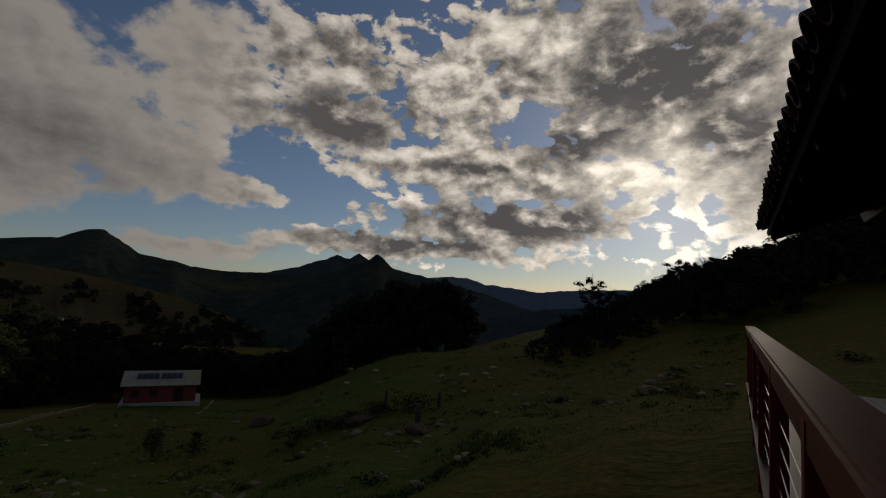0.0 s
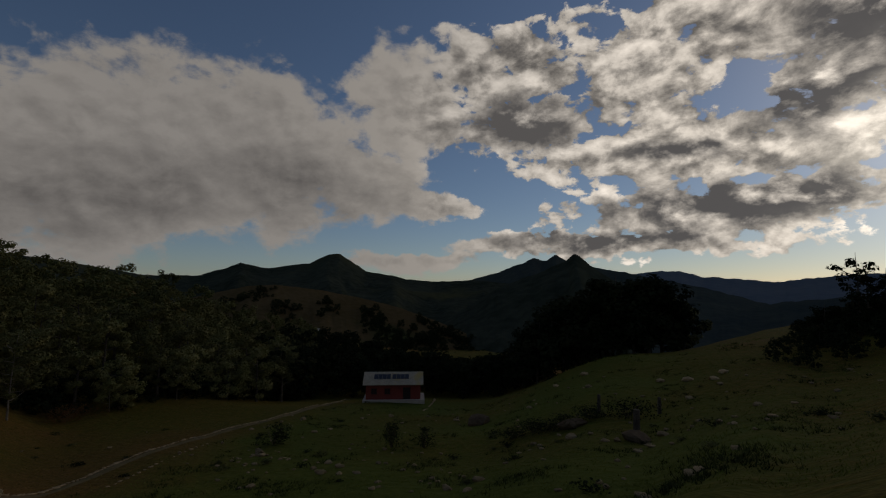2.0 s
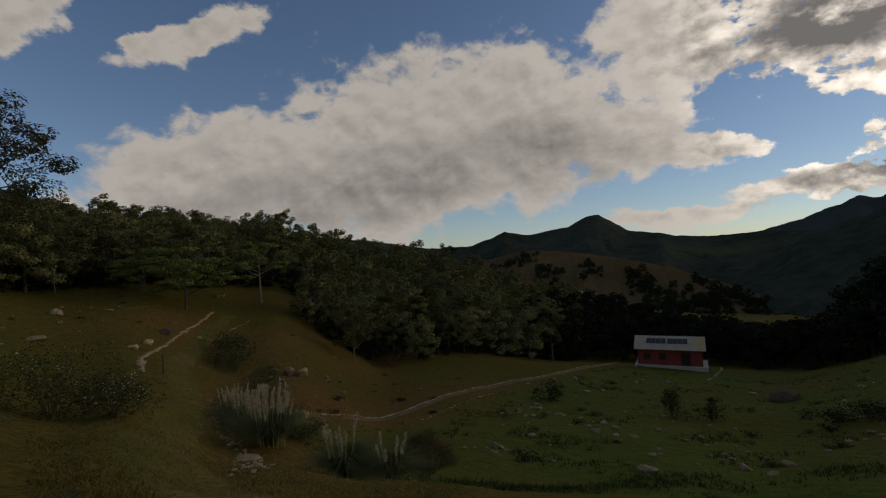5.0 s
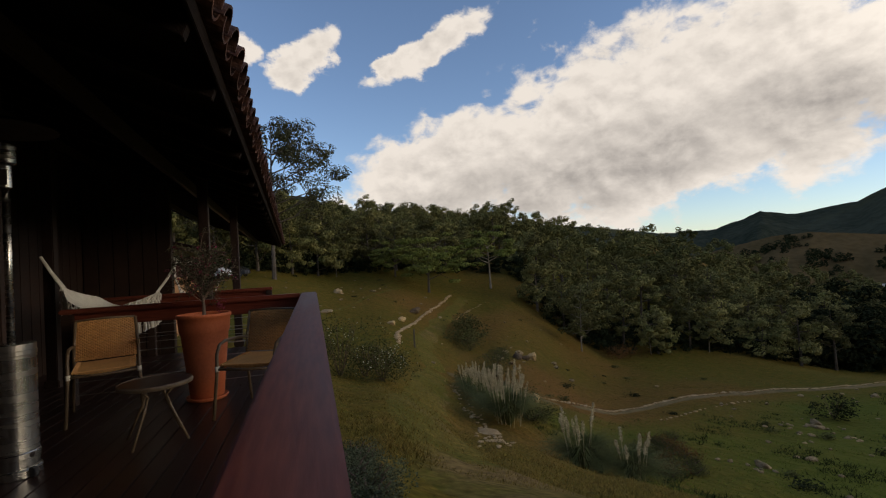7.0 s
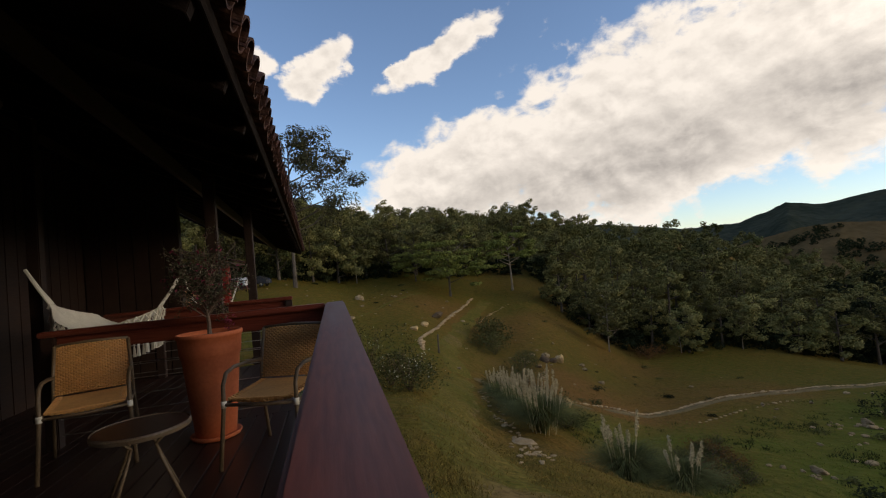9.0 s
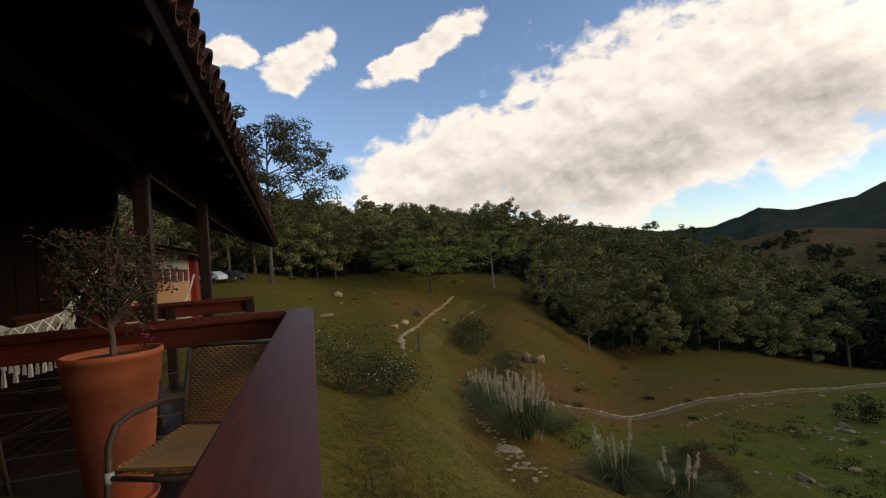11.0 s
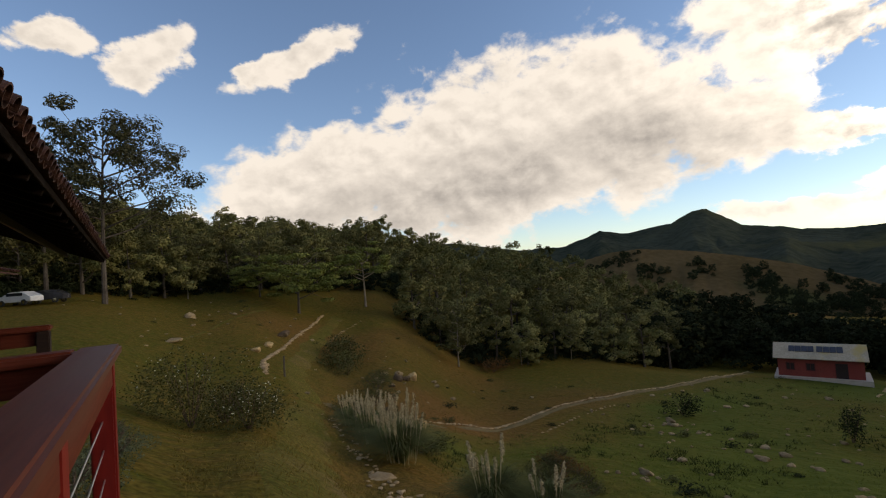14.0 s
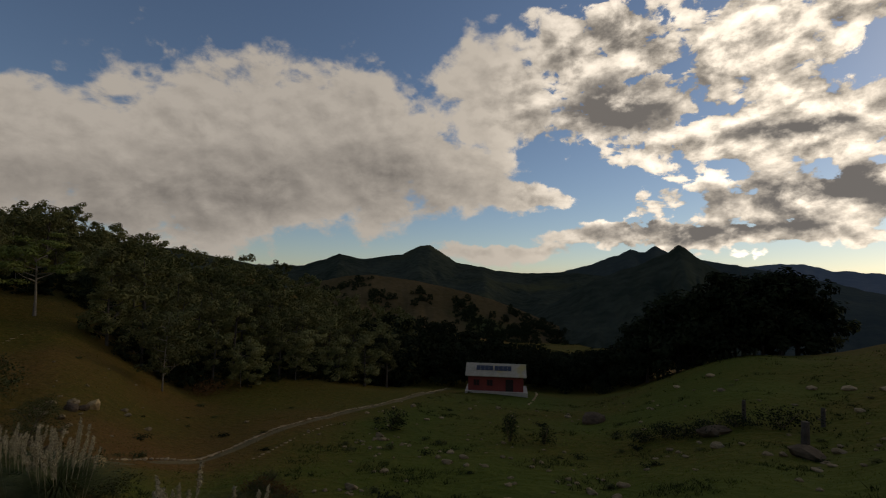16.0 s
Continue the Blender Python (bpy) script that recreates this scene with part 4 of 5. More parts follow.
def side_table(m):
    t = thing("side_table", m, "low round dark table with a glass-like top on thin metal legs", "table")
    part("tabletop", lathe_bm([(0.27, 0.485), (0.285, 0.49), (0.29, 0.505), (0.285, 0.517), (0.26, 0.52), (0.02, 0.52)], 40), M_DECK, t, smooth=False)
    part("rim", lathe_bm([(0.287, 0.482), (0.297, 0.487), (0.299, 0.51), (0.291, 0.523), (0.288, 0.518), (0.291, 0.49)], 40), M_RATTAN, t)
    for k in range(4):
        a = math.pi / 4 + k * math.pi / 2
        ca, sa = math.cos(a), math.sin(a)
        part("leg", tube_bm([(ca * 0.30, sa * 0.30, 0), (ca * 0.14, sa * 0.14, 0.30), (ca * 0.10, sa * 0.10, 0.40), (ca * 0.20, sa * 0.20, 0.485)], 0.011, 8), M_RATTAN, t, smooth=True)
    return t


side_table(HOUSE @ pose(3.95, 1.18, 0, 0, 0, 20) @ Matrix.Scale(0.88, 4))


def plant_pot(m):
    p = thing("plant_pot", m, "tall tapered terracotta pot with a thin shrub on the deck", "plant pot")
    part("pot", lathe_bm([(0.15, 0.03), (0.158, 0.035), (0.185, 0.30), (0.222, 0.66), (0.232, 0.69), (0.236, 0.70), (0.241, 0.76), (0.247, 0.83), (0.256, 0.835), (0.258, 0.865), (0.250, 0.872), (0.236, 0.87), (0.230, 0.84), (0.226, 0.80)], 48), M_TERRA, p, smooth=True)
    part("saucer", lathe_bm([(0.165, 0.0), (0.185, 0.005), (0.20, 0.035), (0.195, 0.04), (0.18, 0.032), (0.16, 0.03)], 40), M_TERRA, p, smooth=True)
    rng = np.random.default_rng(3)
    soil = lathe_bm([(0.228, 0.80), (0.228, 0.835), (0.15, 0.842), (0.01, 0.848)], 32)
    part("soil", soil, M_SOIL, p)
    bm, tips = bmesh.new(), []
    tube_bm([(0, 0, 0.82), (0.01, 0.0, 0.95), (0.0, 0.015, 1.08), (0.005, 0.01, 1.2)], [0.02, 0.016, 0.013, 0.008], 8, bm)
    for i in range(46):
        a, z0 = i * 2.399, 0.98 + 0.24 * (i / 46)
        reach, rise = rng.uniform(0.16, 0.36), rng.uniform(0.12, 0.50)
        p0 = Vector((0.005, 0.005, z0))
        p1 = p0 + Vector((math.cos(a) * reach * 0.5, math.sin(a) * reach * 0.5, rise * 0.6))
        p2 = p0 + Vector((math.cos(a) * reach, math.sin(a) * reach, rise)) + Vector(rng.normal(0, 0.03, 3))
        tube_bm([p0, p1, p2], [0.006, 0.004, 0.0018], 5, bm)
        for _ in range(4):
            q0 = p0.lerp(p1, rng.uniform(0.4, 1)) if rng.uniform() < 0.4 else p1.lerp(p2, rng.uniform(0, 1))
            q1 = q0 + Vector(rng.normal(0, 0.075, 3)) + Vector((0, 0, 0.03))
            tube_bm([q0, q1], [0.003, 0.0012], 4, bm, caps=False)
            tips += [q0.lerp(q1, rng.uniform(0.2, 1)) for _ in range(17)]
        tips += [p1.lerp(p2, rng.uniform(0, 1)) for _ in range(20)]
    stem = part("shrub", bm, M_TWIG, p, "thin branching shrub")
    v, f = leaf_quads(np.array(tips) + rng.normal(0, 0.016, (len(tips), 3)), 0.026, rng)
    put("foliage", mesh_of("foliage", v, f, M_POTLEAF), stem, label="small dusty green leaves")
    pick = [tips[i] for i in range(0, len(tips), 60)]
    pink = np.repeat(np.array(pick), 5, 0) + rng.normal(0, 0.016, (len(pick) * 5, 3))
    low = rng.normal(0, 0.035, (40, 3)) + (0.10, -0.15, 0.93)
    v, f = leaf_quads(np.concatenate([pink, low]), 0.030, rng)
    put("bracts", mesh_of("bracts", v, f, M_MAGENTA), stem, label="dull magenta bracts")
    return p


plant_pot(HOUSE @ pose(5.10, 1.00, 0))


def patio_heater(m):
    h = thing("patio_heater", m, "tall brushed steel patio heater with a cylindrical base", "heater")
    part("base_ring", lathe_bm([(0.13, 0.0), (0.142, 0.005), (0.142, 0.055), (0.135, 0.062)], 40), M_STEEL, h, smooth=False)
    part("tank_housing", lathe_bm([(0.13, 0.06), (0.131, 0.12), (0.134, 0.125), (0.134, 0.16), (0.13, 0.165), (0.13, 0.80), (0.134, 0.805), (0.134, 0.83), (0.13, 0.835), (0.13, 0.875), (0.122, 0.88), (0.02, 0.885)], 48), M_STEEL, h, smooth=False)
    for a in (-2.2, -1.2, 2.5, 0.4):
        part("air_hole", lathe_bm([(0.016, 0.0), (0.016, 0.004)], 12), M_DARK, h, m=pose(math.cos(a) * 0.1335, math.sin(a) * 0.1335, 0.142, 0, 90, math.degrees(a)))
    part("pole", tube_bm([(0, 0, 0.88), (0, 0, 1.950)], 0.022, 16), M_STEEL, h, smooth=True)
    part("burner", lathe_bm([(0.03, 1.930), (0.036, 1.935), (0.036, 2.080), (0.03, 2.085)], 24), M_STEEL, h)
    part("control_box", box_bm(-0.02, 0.02, 0.036, 0.06, 1.950, 2.050, 0.004), M_DARK, h)
    part("emitter_screen", lathe_bm([(0.05, 2.090), (0.062, 2.100), (0.062, 2.130), (0.055, 2.135), (0.062, 2.140), (0.062, 2.170), (0.055, 2.175), (0.062, 2.180), (0.062, 2.230), (0.05, 2.240)], 24), M_STEEL, h)
    part("reflector", lathe_bm([(0.30, 2.330), (0.302, 2.333), (0.20, 2.380), (0.03, 2.410), (0.028, 2.405), (0.2, 2.375)], 40), M_DARK, h)
    for a in (0.3, 2.4, 4.5):
        part("wheel" if a < 1 else "foot", lathe_bm([(0.03, -0.015), (0.035, -0.01), (0.035, 0.01), (0.03, 0.015)], 16), M_RUBBER, h, m=pose(math.cos(a) * 0.16, math.sin(a) * 0.16, 0.036, 90, 0, math.degrees(a)))
    return h


patio_heater(HOUSE @ pose(3.62, 1.94, 0, 0, 0, 100))


def hammock(a, b, sag, deep, label):
    """A hammock between two hooks, in the wing's coordinates: cloth, gathered cords, crocheted fringe with tassels."""
    a, b = Vector(a), Vector(b)
    h = thing("hammock", HOUSE @ Matrix.Translation(a), label, "hammock", "cotton hammocks")
    n, rows = 30, 7
    span = b - a

    def at_point(u, v):
        body = min(1, max(0, (u - 0.16) / 0.14)) * min(1, max(0, (0.84 - u) / 0.14))
        p = span * u + Vector((0, 0, -sag * 4 * u * (1 - u)))
        spread = 0.05 + 0.42 * body
        return p + Vector((v * spread, 0, abs(v) ** 1.5 * deep * body))
    verts, faces = [], []
    for i in range(n + 1):
        for j in range(rows + 1):
            verts.append(at_point(0.14 + 0.72 * i / n, -1 + 2 * j / rows))
    for i in range(n):
        for j in range(rows):
            k = i * (rows + 1) + j
            faces.append((k, k + 1, k + rows + 2, k + rows + 1))
    put("cloth", mesh_of("cloth", verts, faces, M_COTTON, True), h)
    for u0, u1 in ((0.0, 0.15), (1.0, 0.85)):
        for j in range(8):
            v = -1 + 2 * j / 7
            part("cord", tube_bm([span * u0, at_point((u0 + u1) / 2, v * 0.5), at_point(u1, v)], [0.017, 0.012, 0.008], 5), M_COTTON, h)
    for side in (-1, 1):
        bm = bmesh.new()
        count = 22
        for i in range(count):
            u = 0.15 + 0.70 * i / (count - 1)
            t = at_point(u, side)
            step = 0.70 / (count - 1)
            for r in range(4):
                z0, z1 = -0.068 * r, -0.068 * (r + 1)
                off = 0.5 * (r % 2)
                c = at_point(u + off * step, side) + Vector((0, 0, z0))
                for q in (-0.5, 0.5):
                    d = at_point(min(0.86, max(0.14, u + (off + q) * step)), side) + Vector((0.004 * side, 0, z1))
                    tube_bm([c, d], 0.0085, 4, bm, caps=False)
            low = t + Vector((0, 0, -0.27))
            tube_bm([low, low + Vector((0, 0, -0.05)), low + Vector((0.004, 0.003, -0.13))], [0.007, 0.013, 0.019], 5, bm)
        part("fringe", bm, M_COTTON, h, "crocheted lattice fringe with tassels")
    return h


hammock((6.62, 3.0, 1.60), (6.62, 1.55, 1.42), 0.70, 0.10, "cream cotton hammock with tasselled fringe hung between dark posts")
hammock((10.6, 2.46, 1.50), (10.6, 1.50, 1.34), 0.85, 0.10, "cream cotton hammock of the farther terrace")


# ---- neighbouring cottage beyond the terrace ----
def cottage():
    c = thing("cottage", HOUSE @ pose(16.2, 4.5, 0, 0, 0, -2), "low cottage with orange and white limewashed wall and clay roof", "house")
    part("wall", box_bm(0, 9.5, 0, 0.25, -1.0, 2.35), M_WHITE, c)
    part("wall_band", box_bm(0, 9.5, -0.02, -0.001, -1.0, 1.22), M_ORANGE, c, "orange lower wall")
    part("pier", box_bm(8.9, 9.6, -0.25, 0.3, -1.0, 2.4, 0.01), M_REDPOST, c)
    part("end_wall", box_bm(-0.02, 0.25, 0.25, 4.0, -1.0, 2.35), M_WHITE, c)
    part("end_wall", box_bm(9.3, 9.5, 0.3, 4.0, -1.0, 2.35), M_WHITE, c)
    for i in range(9):
        x = 0.35 + i * 0.95
        w = part("window", box_bm(x, x + 0.62, -0.035, -0.003, 1.23, 1.72, 0.006), M_MAROON, c)
        if i < 3:
            part("curtain", box_bm(x + 0.2, x + 0.42, -0.045, -0.036, 1.36, 1.62, 0.004), M_COTTON, w)
    part("roof", box_bm(-0.3, 9.9, -0.9, 4.4, 0, 0.06), M_TILE, c, m=pose(0, 0, 2.36, 12))
    for i in range(48):
        put("roof_tile", HUMP, c, pose(-0.2 + i * 0.21, -0.94, 2.27, 12))
    return c


cottage()


def car(m, paint, label):
    c = thing("car", m, label, "car", "parked cars")
    bm = bmesh.new()
    side = [(-2.1, 0.35), (-2.15, 0.75), (-1.95, 0.95), (-1.2, 1.0), (-0.55, 1.45), (0.9, 1.5), (1.75, 1.05), (2.1, 0.95), (2.15, 0.4)]
    l = [bm.verts.new((x, -0.82, z)) for x, z in side]
    r = [bm.verts.new((x, 0.82, z)) for x, z in side]
    bm.faces.new(l[::-1]), bm.faces.new(r)
    for k in range(len(side)):
        j = (k + 1) % len(side)
        bm.faces.new((l[k], l[j], r[j], r[k]))
    bmesh.ops.bevel(bm, geom=list(bm.edges), offset=0.06, segments=2, affect="EDGES")
    part("body", bm, paint, c)
    for s in (-1, 1):
        part("side_window", box_bm(-0.75, 1.2, s * 0.825 - 0.01, s * 0.825 + 0.01, 1.03, 1.36, 0.005), M_BLACKGLASS, c)
        for x in (-1.3, 1.35):
            w = part("wheel", lathe_bm([(0.2, -0.1), (0.31, -0.1), (0.33, -0.05), (0.33, 0.05), (0.31, 0.1), (0.2, 0.1)], 20), M_RUBBER, c, m=pose(x, s * 0.78, 0.33, 90))
            part("rim", lathe_bm([(0.19, -0.105), (0.19, 0.105)], 16), M_STEEL, w)
    part("windscreen", box_bm(-0.3, 0.3, -0.66, 0.66, -0.008, 0.008), M_BLACKGLASS, c, m=pose(-0.88, 0, 1.245, 0, -36))
    return c


for az, r, yaw, paint, text in ((106.6, 72, 60, M_CARWHITE, "white car parked at the edge of the trees"), (104.8, 73, 75, M_CARDARK, "dark car parked at the edge of the trees")):
    cx, cy = polar(az, r)
    car(Matrix.Translation((cx, cy, on_ground(cx, cy) + 0.05)) @ pose(0, 0, 0, 0, 0, yaw), paint, text)


# ---- paths, stones and plants of the meadow ----
def smooth_line(points, step=0.8):
    out = []
    pts = [Vector(p) for p in points]
    pts = [pts[0] * 2 - pts[1]] + pts + [pts[-1] * 2 - pts[-2]]
    for i in range(1, len(pts) - 2):
        a, b, c, d = pts[i - 1:i + 3]
        n = max(2, int((c - b).length / step))
        for k in range(n):
            t = k / n
            out.append(0.5 * (2 * b + (c - a) * t + (2 * a - 5 * b + 4 * c - d) * t * t + (3 * b - a - 3 * c + d) * t ** 3))
    return out


def ribbon(name, points, width, mat, label, lift=0.05):
    verts, faces = [], []
    line = smooth_line(points)
    for i, p in enumerate(line):
        way = (line[min(i + 1, len(line) - 1)] - line[max(i - 1, 0)]).normalized()
        side = Vector((-way.y, way.x))
        for k in range(5):
            w = width * (0.85 + 0.3 * noise.noise((p.x * 0.2, p.y * 0.2, k)))
            q = p + side * w * (k / 4 - 0.5)
            verts.append((q.x, q.y, on_ground(q.x, q.y) + lift * (1 if 0 < k < 4 else -1)))
    for i in range(len(line) - 1):
        for k in range(4):
            a = i * 5 + k
            faces.append((a, a + 1, a + 6, a + 5))
    return tagged(put(name, mesh_of(name, verts, faces, mat, True)), label, "path", kind="structure")


def rock_mesh(seed, mat, flat=0.7, sub=2):
    bm = bmesh.new()
    bmesh.ops.create_icosphere(bm, subdivisions=sub, radius=0.5)
    for v in bm.verts:
        d = 1 + 0.55 * noise.noise(v.co * 1.7 + Vector((seed * 7.1, 0, 0))) + 0.2 * noise.noise(v.co * 4.5 + Vector((0, seed * 3.3, 0)))
        v.co *= d
        v.co.z *= flat
    me = bpy.data.meshes.new("rock")
    bm.to_mesh(me)
    bm.free()
    me.materials.append(mat)
    return me


PALE_ROCKS = [rock_mesh(i, M_STONE, 0.55 + 0.1 * (i % 3)) for i in range(6)]
TAN_ROCKS = [rock_mesh(20 + i, M_SAND, 0.9) for i in range(2)]
GREY_ROCKS = [rock_mesh(30 + i, M_ROCK, 0.7) for i in range(2)]
EDGE_ROCKS = [rock_mesh(50 + i, M_EDGE, 0.5, 1) for i in range(4)]


def edging(points, label, size=0.42, gap=0.75, missing=0.0, stray=0.04):
    e = thing("stone_edging", Matrix.Identity(4), label, "stone edging", "stone path edgings")
    rng = np.random.default_rng(len(points) * 13)
    for i, p in enumerate(smooth_line(points, gap)):
        if rng.uniform() < missing:
            continue
        s = size * rng.uniform(0.6, 1.4)
        p = p + Vector((rng.normal(0, stray), rng.normal(0, stray)))
        put("edge_stone", EDGE_ROCKS[i % 4], e, Matrix.Translation((p.x, p.y, on_ground(p.x, p.y) + 0.05)) @ pose(0, 0, 0, 0, 0, rng.uniform(0, 360)) @ Matrix.Diagonal((s * 1.7, s * 1.3, s, 1)))
    return e


UPPER = ((-86, 15), (-78, 12), (-67.2, 7.8), (-57, 4.6), (-50, 3.0), (-45.3, 2.9))
LOWER = ((-42.5, 7.2), (-38.8, 9.6), (-37.5, 12.8), (-38.6, 18.4), (-41.2, 24.5), (-44.8, 32.9), (-47.2, 43.0), (-49.8, 56.8), (-54.3, 71.1), (-66, 97))
ribbon("path_upper", [(x - 0.4, y + 2.6) for x, y in UPPER] + [(-41, 5.6), (-35.5, 4.6), (-28, 3.4), (-20, 2.2), (-13, 1.4), (-8, 1.6), (-3, 2.4), (2, 3.6)], 3.2, M_TRACK, "worn grass track that curves down across the lawn")
ribbon("path_lower", LOWER, 1.5, M_EARTH, "pale earth track that runs to the red farm building")
ribbon("footpath", ((-56, -5.5), (-64, -3.0), (-74, 1.0), (-82, 6)), 0.9, M_TRACK, "thin trodden footpath over the upper lawn")
edging(UPPER, "pale stone edging along the upper bend of the track", 0.42, 0.5)
edging([(x - 0.8, y + 0.1) for x, y in LOWER[2:]], "pale broken stone edging of the lower track", 0.25, 0.40, 0.06)
edging(((-36.6, 23.9), (-39.9, 30.5), (-42.2, 37.9)), "second low line of edging stones", 0.2, 0.8, 0.3)
edging(((-35.9, 75.5), (-42.4, 94), (-47, 104)), "pale stone line beside the farm building", 0.28, 0.8)
edging(((-84.5, 21.2), (-76.5, 16.2), (-69.0, 12.4)), "pale stones on the lower side of the track", 0.3, 1.2, 0.2)
edging(((-36, 5.9), (-31, 5.7), (-27.1, 5.5), (-22.1, 5.1), (-16.3, 4.3), (-11.9, 3.3)), "row of rough stones along the lawn terrace", 0.135, 0.24, 0.35, 0.24)


def stone(me, x, y, s, label, sz=1.0, group="", name="field_stone", sink=0.15, yaw=None):
    m = Matrix.Translation((x, y, on_ground(x, y) + s * sz * (0.3 - sink))) @ pose(0, 0, 0, 0, 0, x * 57.3 % 360 if yaw is None else yaw) @ Matrix.Diagonal((s, s * 0.8, s * sz, 1))
    return tagged(put(name, me, None, m), label, "stone", group)


stone(TAN_ROCKS[0], -54.8, 19.2, 1.15, "upright tan boulder on the slope", 1.2, name="boulder")
stone(GREY_ROCKS[0], -53.4, 17.0, 1.4, "grey boulder beside a tan one", 0.9, name="boulder")
stone(GREY_ROCKS[1], -54.0, 18.2, 1.2, "small grey boulder beside a tan one", 0.9, name="boulder")
stone(PALE_ROCKS[0], -56.8, -4.9, 2.4, "flat pale stone slab on the lawn", 0.3, name="stone_slab")
stone(PALE_ROCKS[1], -74.7, -4.4, 1.7, "pale rounded rock on the upper lawn", 0.9, name="boulder")
stone(GREY_ROCKS[0], -67, 6.6, 1.8, "dark weathered rock above the track bend", 0.8, name="boulder")
stone(TAN_ROCKS[1], -60, 4.2, 1.4, "tan rock in the cut bank of the track", 0.6, name="boulder")
stone(TAN_ROCKS[0], -55, 2.6, 1.1, "tan rock in the cut bank of the track", 0.6, name="boulder")
stone(EDGE_ROCKS[0], -20.9, 5.15, 1.25, "broad pale slab in the terrace edge", 0.35, name="stone_slab")
stone(TAN_ROCKS[1], -35.0, 12.5, 0.8, "pale upright rock by the lower track", 1.2, name="boulder")
stone(GREY_ROCKS[1], -20.5, 60, 3.2, "brown rounded boulder in the meadow", 0.8, name="boulder")
rng_s = np.random.default_rng(77)
SPOTS = ((-21.1, 19.4, 1.6, 9), (-34, 35, 4.5, 26), (-45, 47, 9, 18), (-24, 33, 8, 26), (-60, 21, 9, 22), (-12, 26, 8, 22), (-30, 60, 14, 24), (-8, 58, 10, 16), (-70, -5, 12, 16),
         (4, 34, 7, 24), (9, 26, 5, 18), (-1, 20, 5, 14), (8, 48, 9, 18), (-78, 2, 10, 14), (-45, 12, 6, 16), (-6, 36, 7, 16))
for sx, sy, spread, count in SPOTS:
    for i in range(count):
        x, y = sx + rng_s.normal(0, spread * 0.6), sy + rng_s.normal(0, spread * 0.6)
        stone(PALE_ROCKS[int(rng_s.integers(0, 6))], x, y, float(rng_s.choice([0.35, 0.5, 0.7, 1.0], p=[0.45, 0.33, 0.17, 0.05])) * rng_s.uniform(0.65, 1.1),
              "small pale lichened field stone in the grass", 0.8, "field stones in the meadow")


def bush_mesh(seed, n, r, h, leaf, mat, holes=0.0):
    rng = np.random.default_rng(seed)
    pts = []
    for _ in range(14):
        c = rng.normal(0, r * 0.42, 3) * (1, 1, 0) + (0, 0, h * rng.uniform(0.25, 0.7))
        d = rng.normal(size=(n // 14, 3))
        d /= np.linalg.norm(d, axis=1)[:, None]
        pts.append(c + d * (rng.uniform(0.3, 1, (n // 14, 1)) ** 0.5) * (r * 0.5, r * 0.5, h * 0.38))
    pts = np.concatenate(pts)
    pts[:, 2] = np.abs(pts[:, 2])
    v, f = leaf_quads(pts, leaf, rng)
    return mesh_of("foliage", v, f, mat), pts


def bush(seed, x, y, r, h, label, mat=None, leaf=0.12, n=1400, flowers=0, name="bush", group=""):
    b = thing(name, Matrix.Translation((x, y, on_ground(x, y) - 0.05)), label, "bush", group)
    me, pts = bush_mesh(seed, n, r, h, leaf, mat or M_SHRUB)
    put("foliage", me, b)
    bm = bmesh.new()
    for i in range(9):
        a = i * 2.4
        tube_bm([(0.05 * math.cos(a), 0.05 * math.sin(a), 0), (r * 0.35 * math.cos(a), r * 0.35 * math.sin(a), h * 0.5), (r * 0.6 * math.cos(a), r * 0.6 * math.sin(a), h * 0.85)], [0.02, 0.014, 0.005], 5, bm)
    part("woody_base", bm, M_TWIG, b)
    if flowers:
        rng = np.random.default_rng(seed + 9)
        top = pts[pts[:, 2] > h * 0.35]
        v, f = leaf_quads(top[rng.integers(0, len(top), flowers)] * 1.04, 0.085, rng)
        put("flowers", mesh_of("flowers", v, f, M_FLOWER), b, label="small pale flower heads")
    return b


bush(101, -22.2, -1.3, 1.5, 2.9, "loose green shrub with small pale flowers on the lawn", leaf=0.10, n=3400, flowers=90)
bush(102, -21.6, 0.6, 1.35, 1.8, "loose green shrub with small pale flowers on the lawn", leaf=0.10, n=2400, flowers=110)
bush(103, -23.9, -0.2, 1.4, 1.9, "low green shrub between two larger ones", leaf=0.10, n=2400, flowers=40)
bush(104, -64, 13.6, 3.4, 3.2, "dense dark shrub below the track bend", leaf=0.28, n=1700)
bush(105, -60, 12.4, 2.6, 2.2, "dark shrub below the track bend", leaf=0.28, n=1100)
bush(106, -36.5, 40.7, 1.6, 2.2, "round dark shrub beside the lower track", M_LEAF_DARK, 0.2, 1000)
bush(107, -22.1, 40.4, 1.0, 2.8, "tall narrow dark shrub in the meadow", M_LEAF_DARK, 0.18, 700)
bush(108, -19.0, 41.0, 0.7, 1.9, "narrow dark shrub in the meadow", M_LEAF_DARK, 0.18, 450)
bush(109, -34, 110, 3.0, 3.4, "round dark bush below the wood", M_LEAF_DARK, 0.35, 800)
bush(110, -40.5, 8.6, 1.8, 1.4, "dark low shrub by the track", M_SHRUB, 0.16, 900)
for i in range(5):
    bush(120 + i, -11.4 + i * 1.7, 44.2 + 0.4 * math.sin(i * 2), 1.5, 1.1 + 0.2 * (i % 2), "dark low shrub in a row in the meadow", M_LEAF_DARK, 0.16, 700, group="dark row of shrubs")
bush(126, -1.6, 44.6, 2.1, 1.7, "larger dark shrub at the end of a row", M_LEAF_DARK, 0.18, 1000, group="dark row of shrubs")
stone(GREY_ROCKS[0], -6.0, 43.2, 2.4, "long dark log-like rock among shrubs", 0.6, name="boulder")
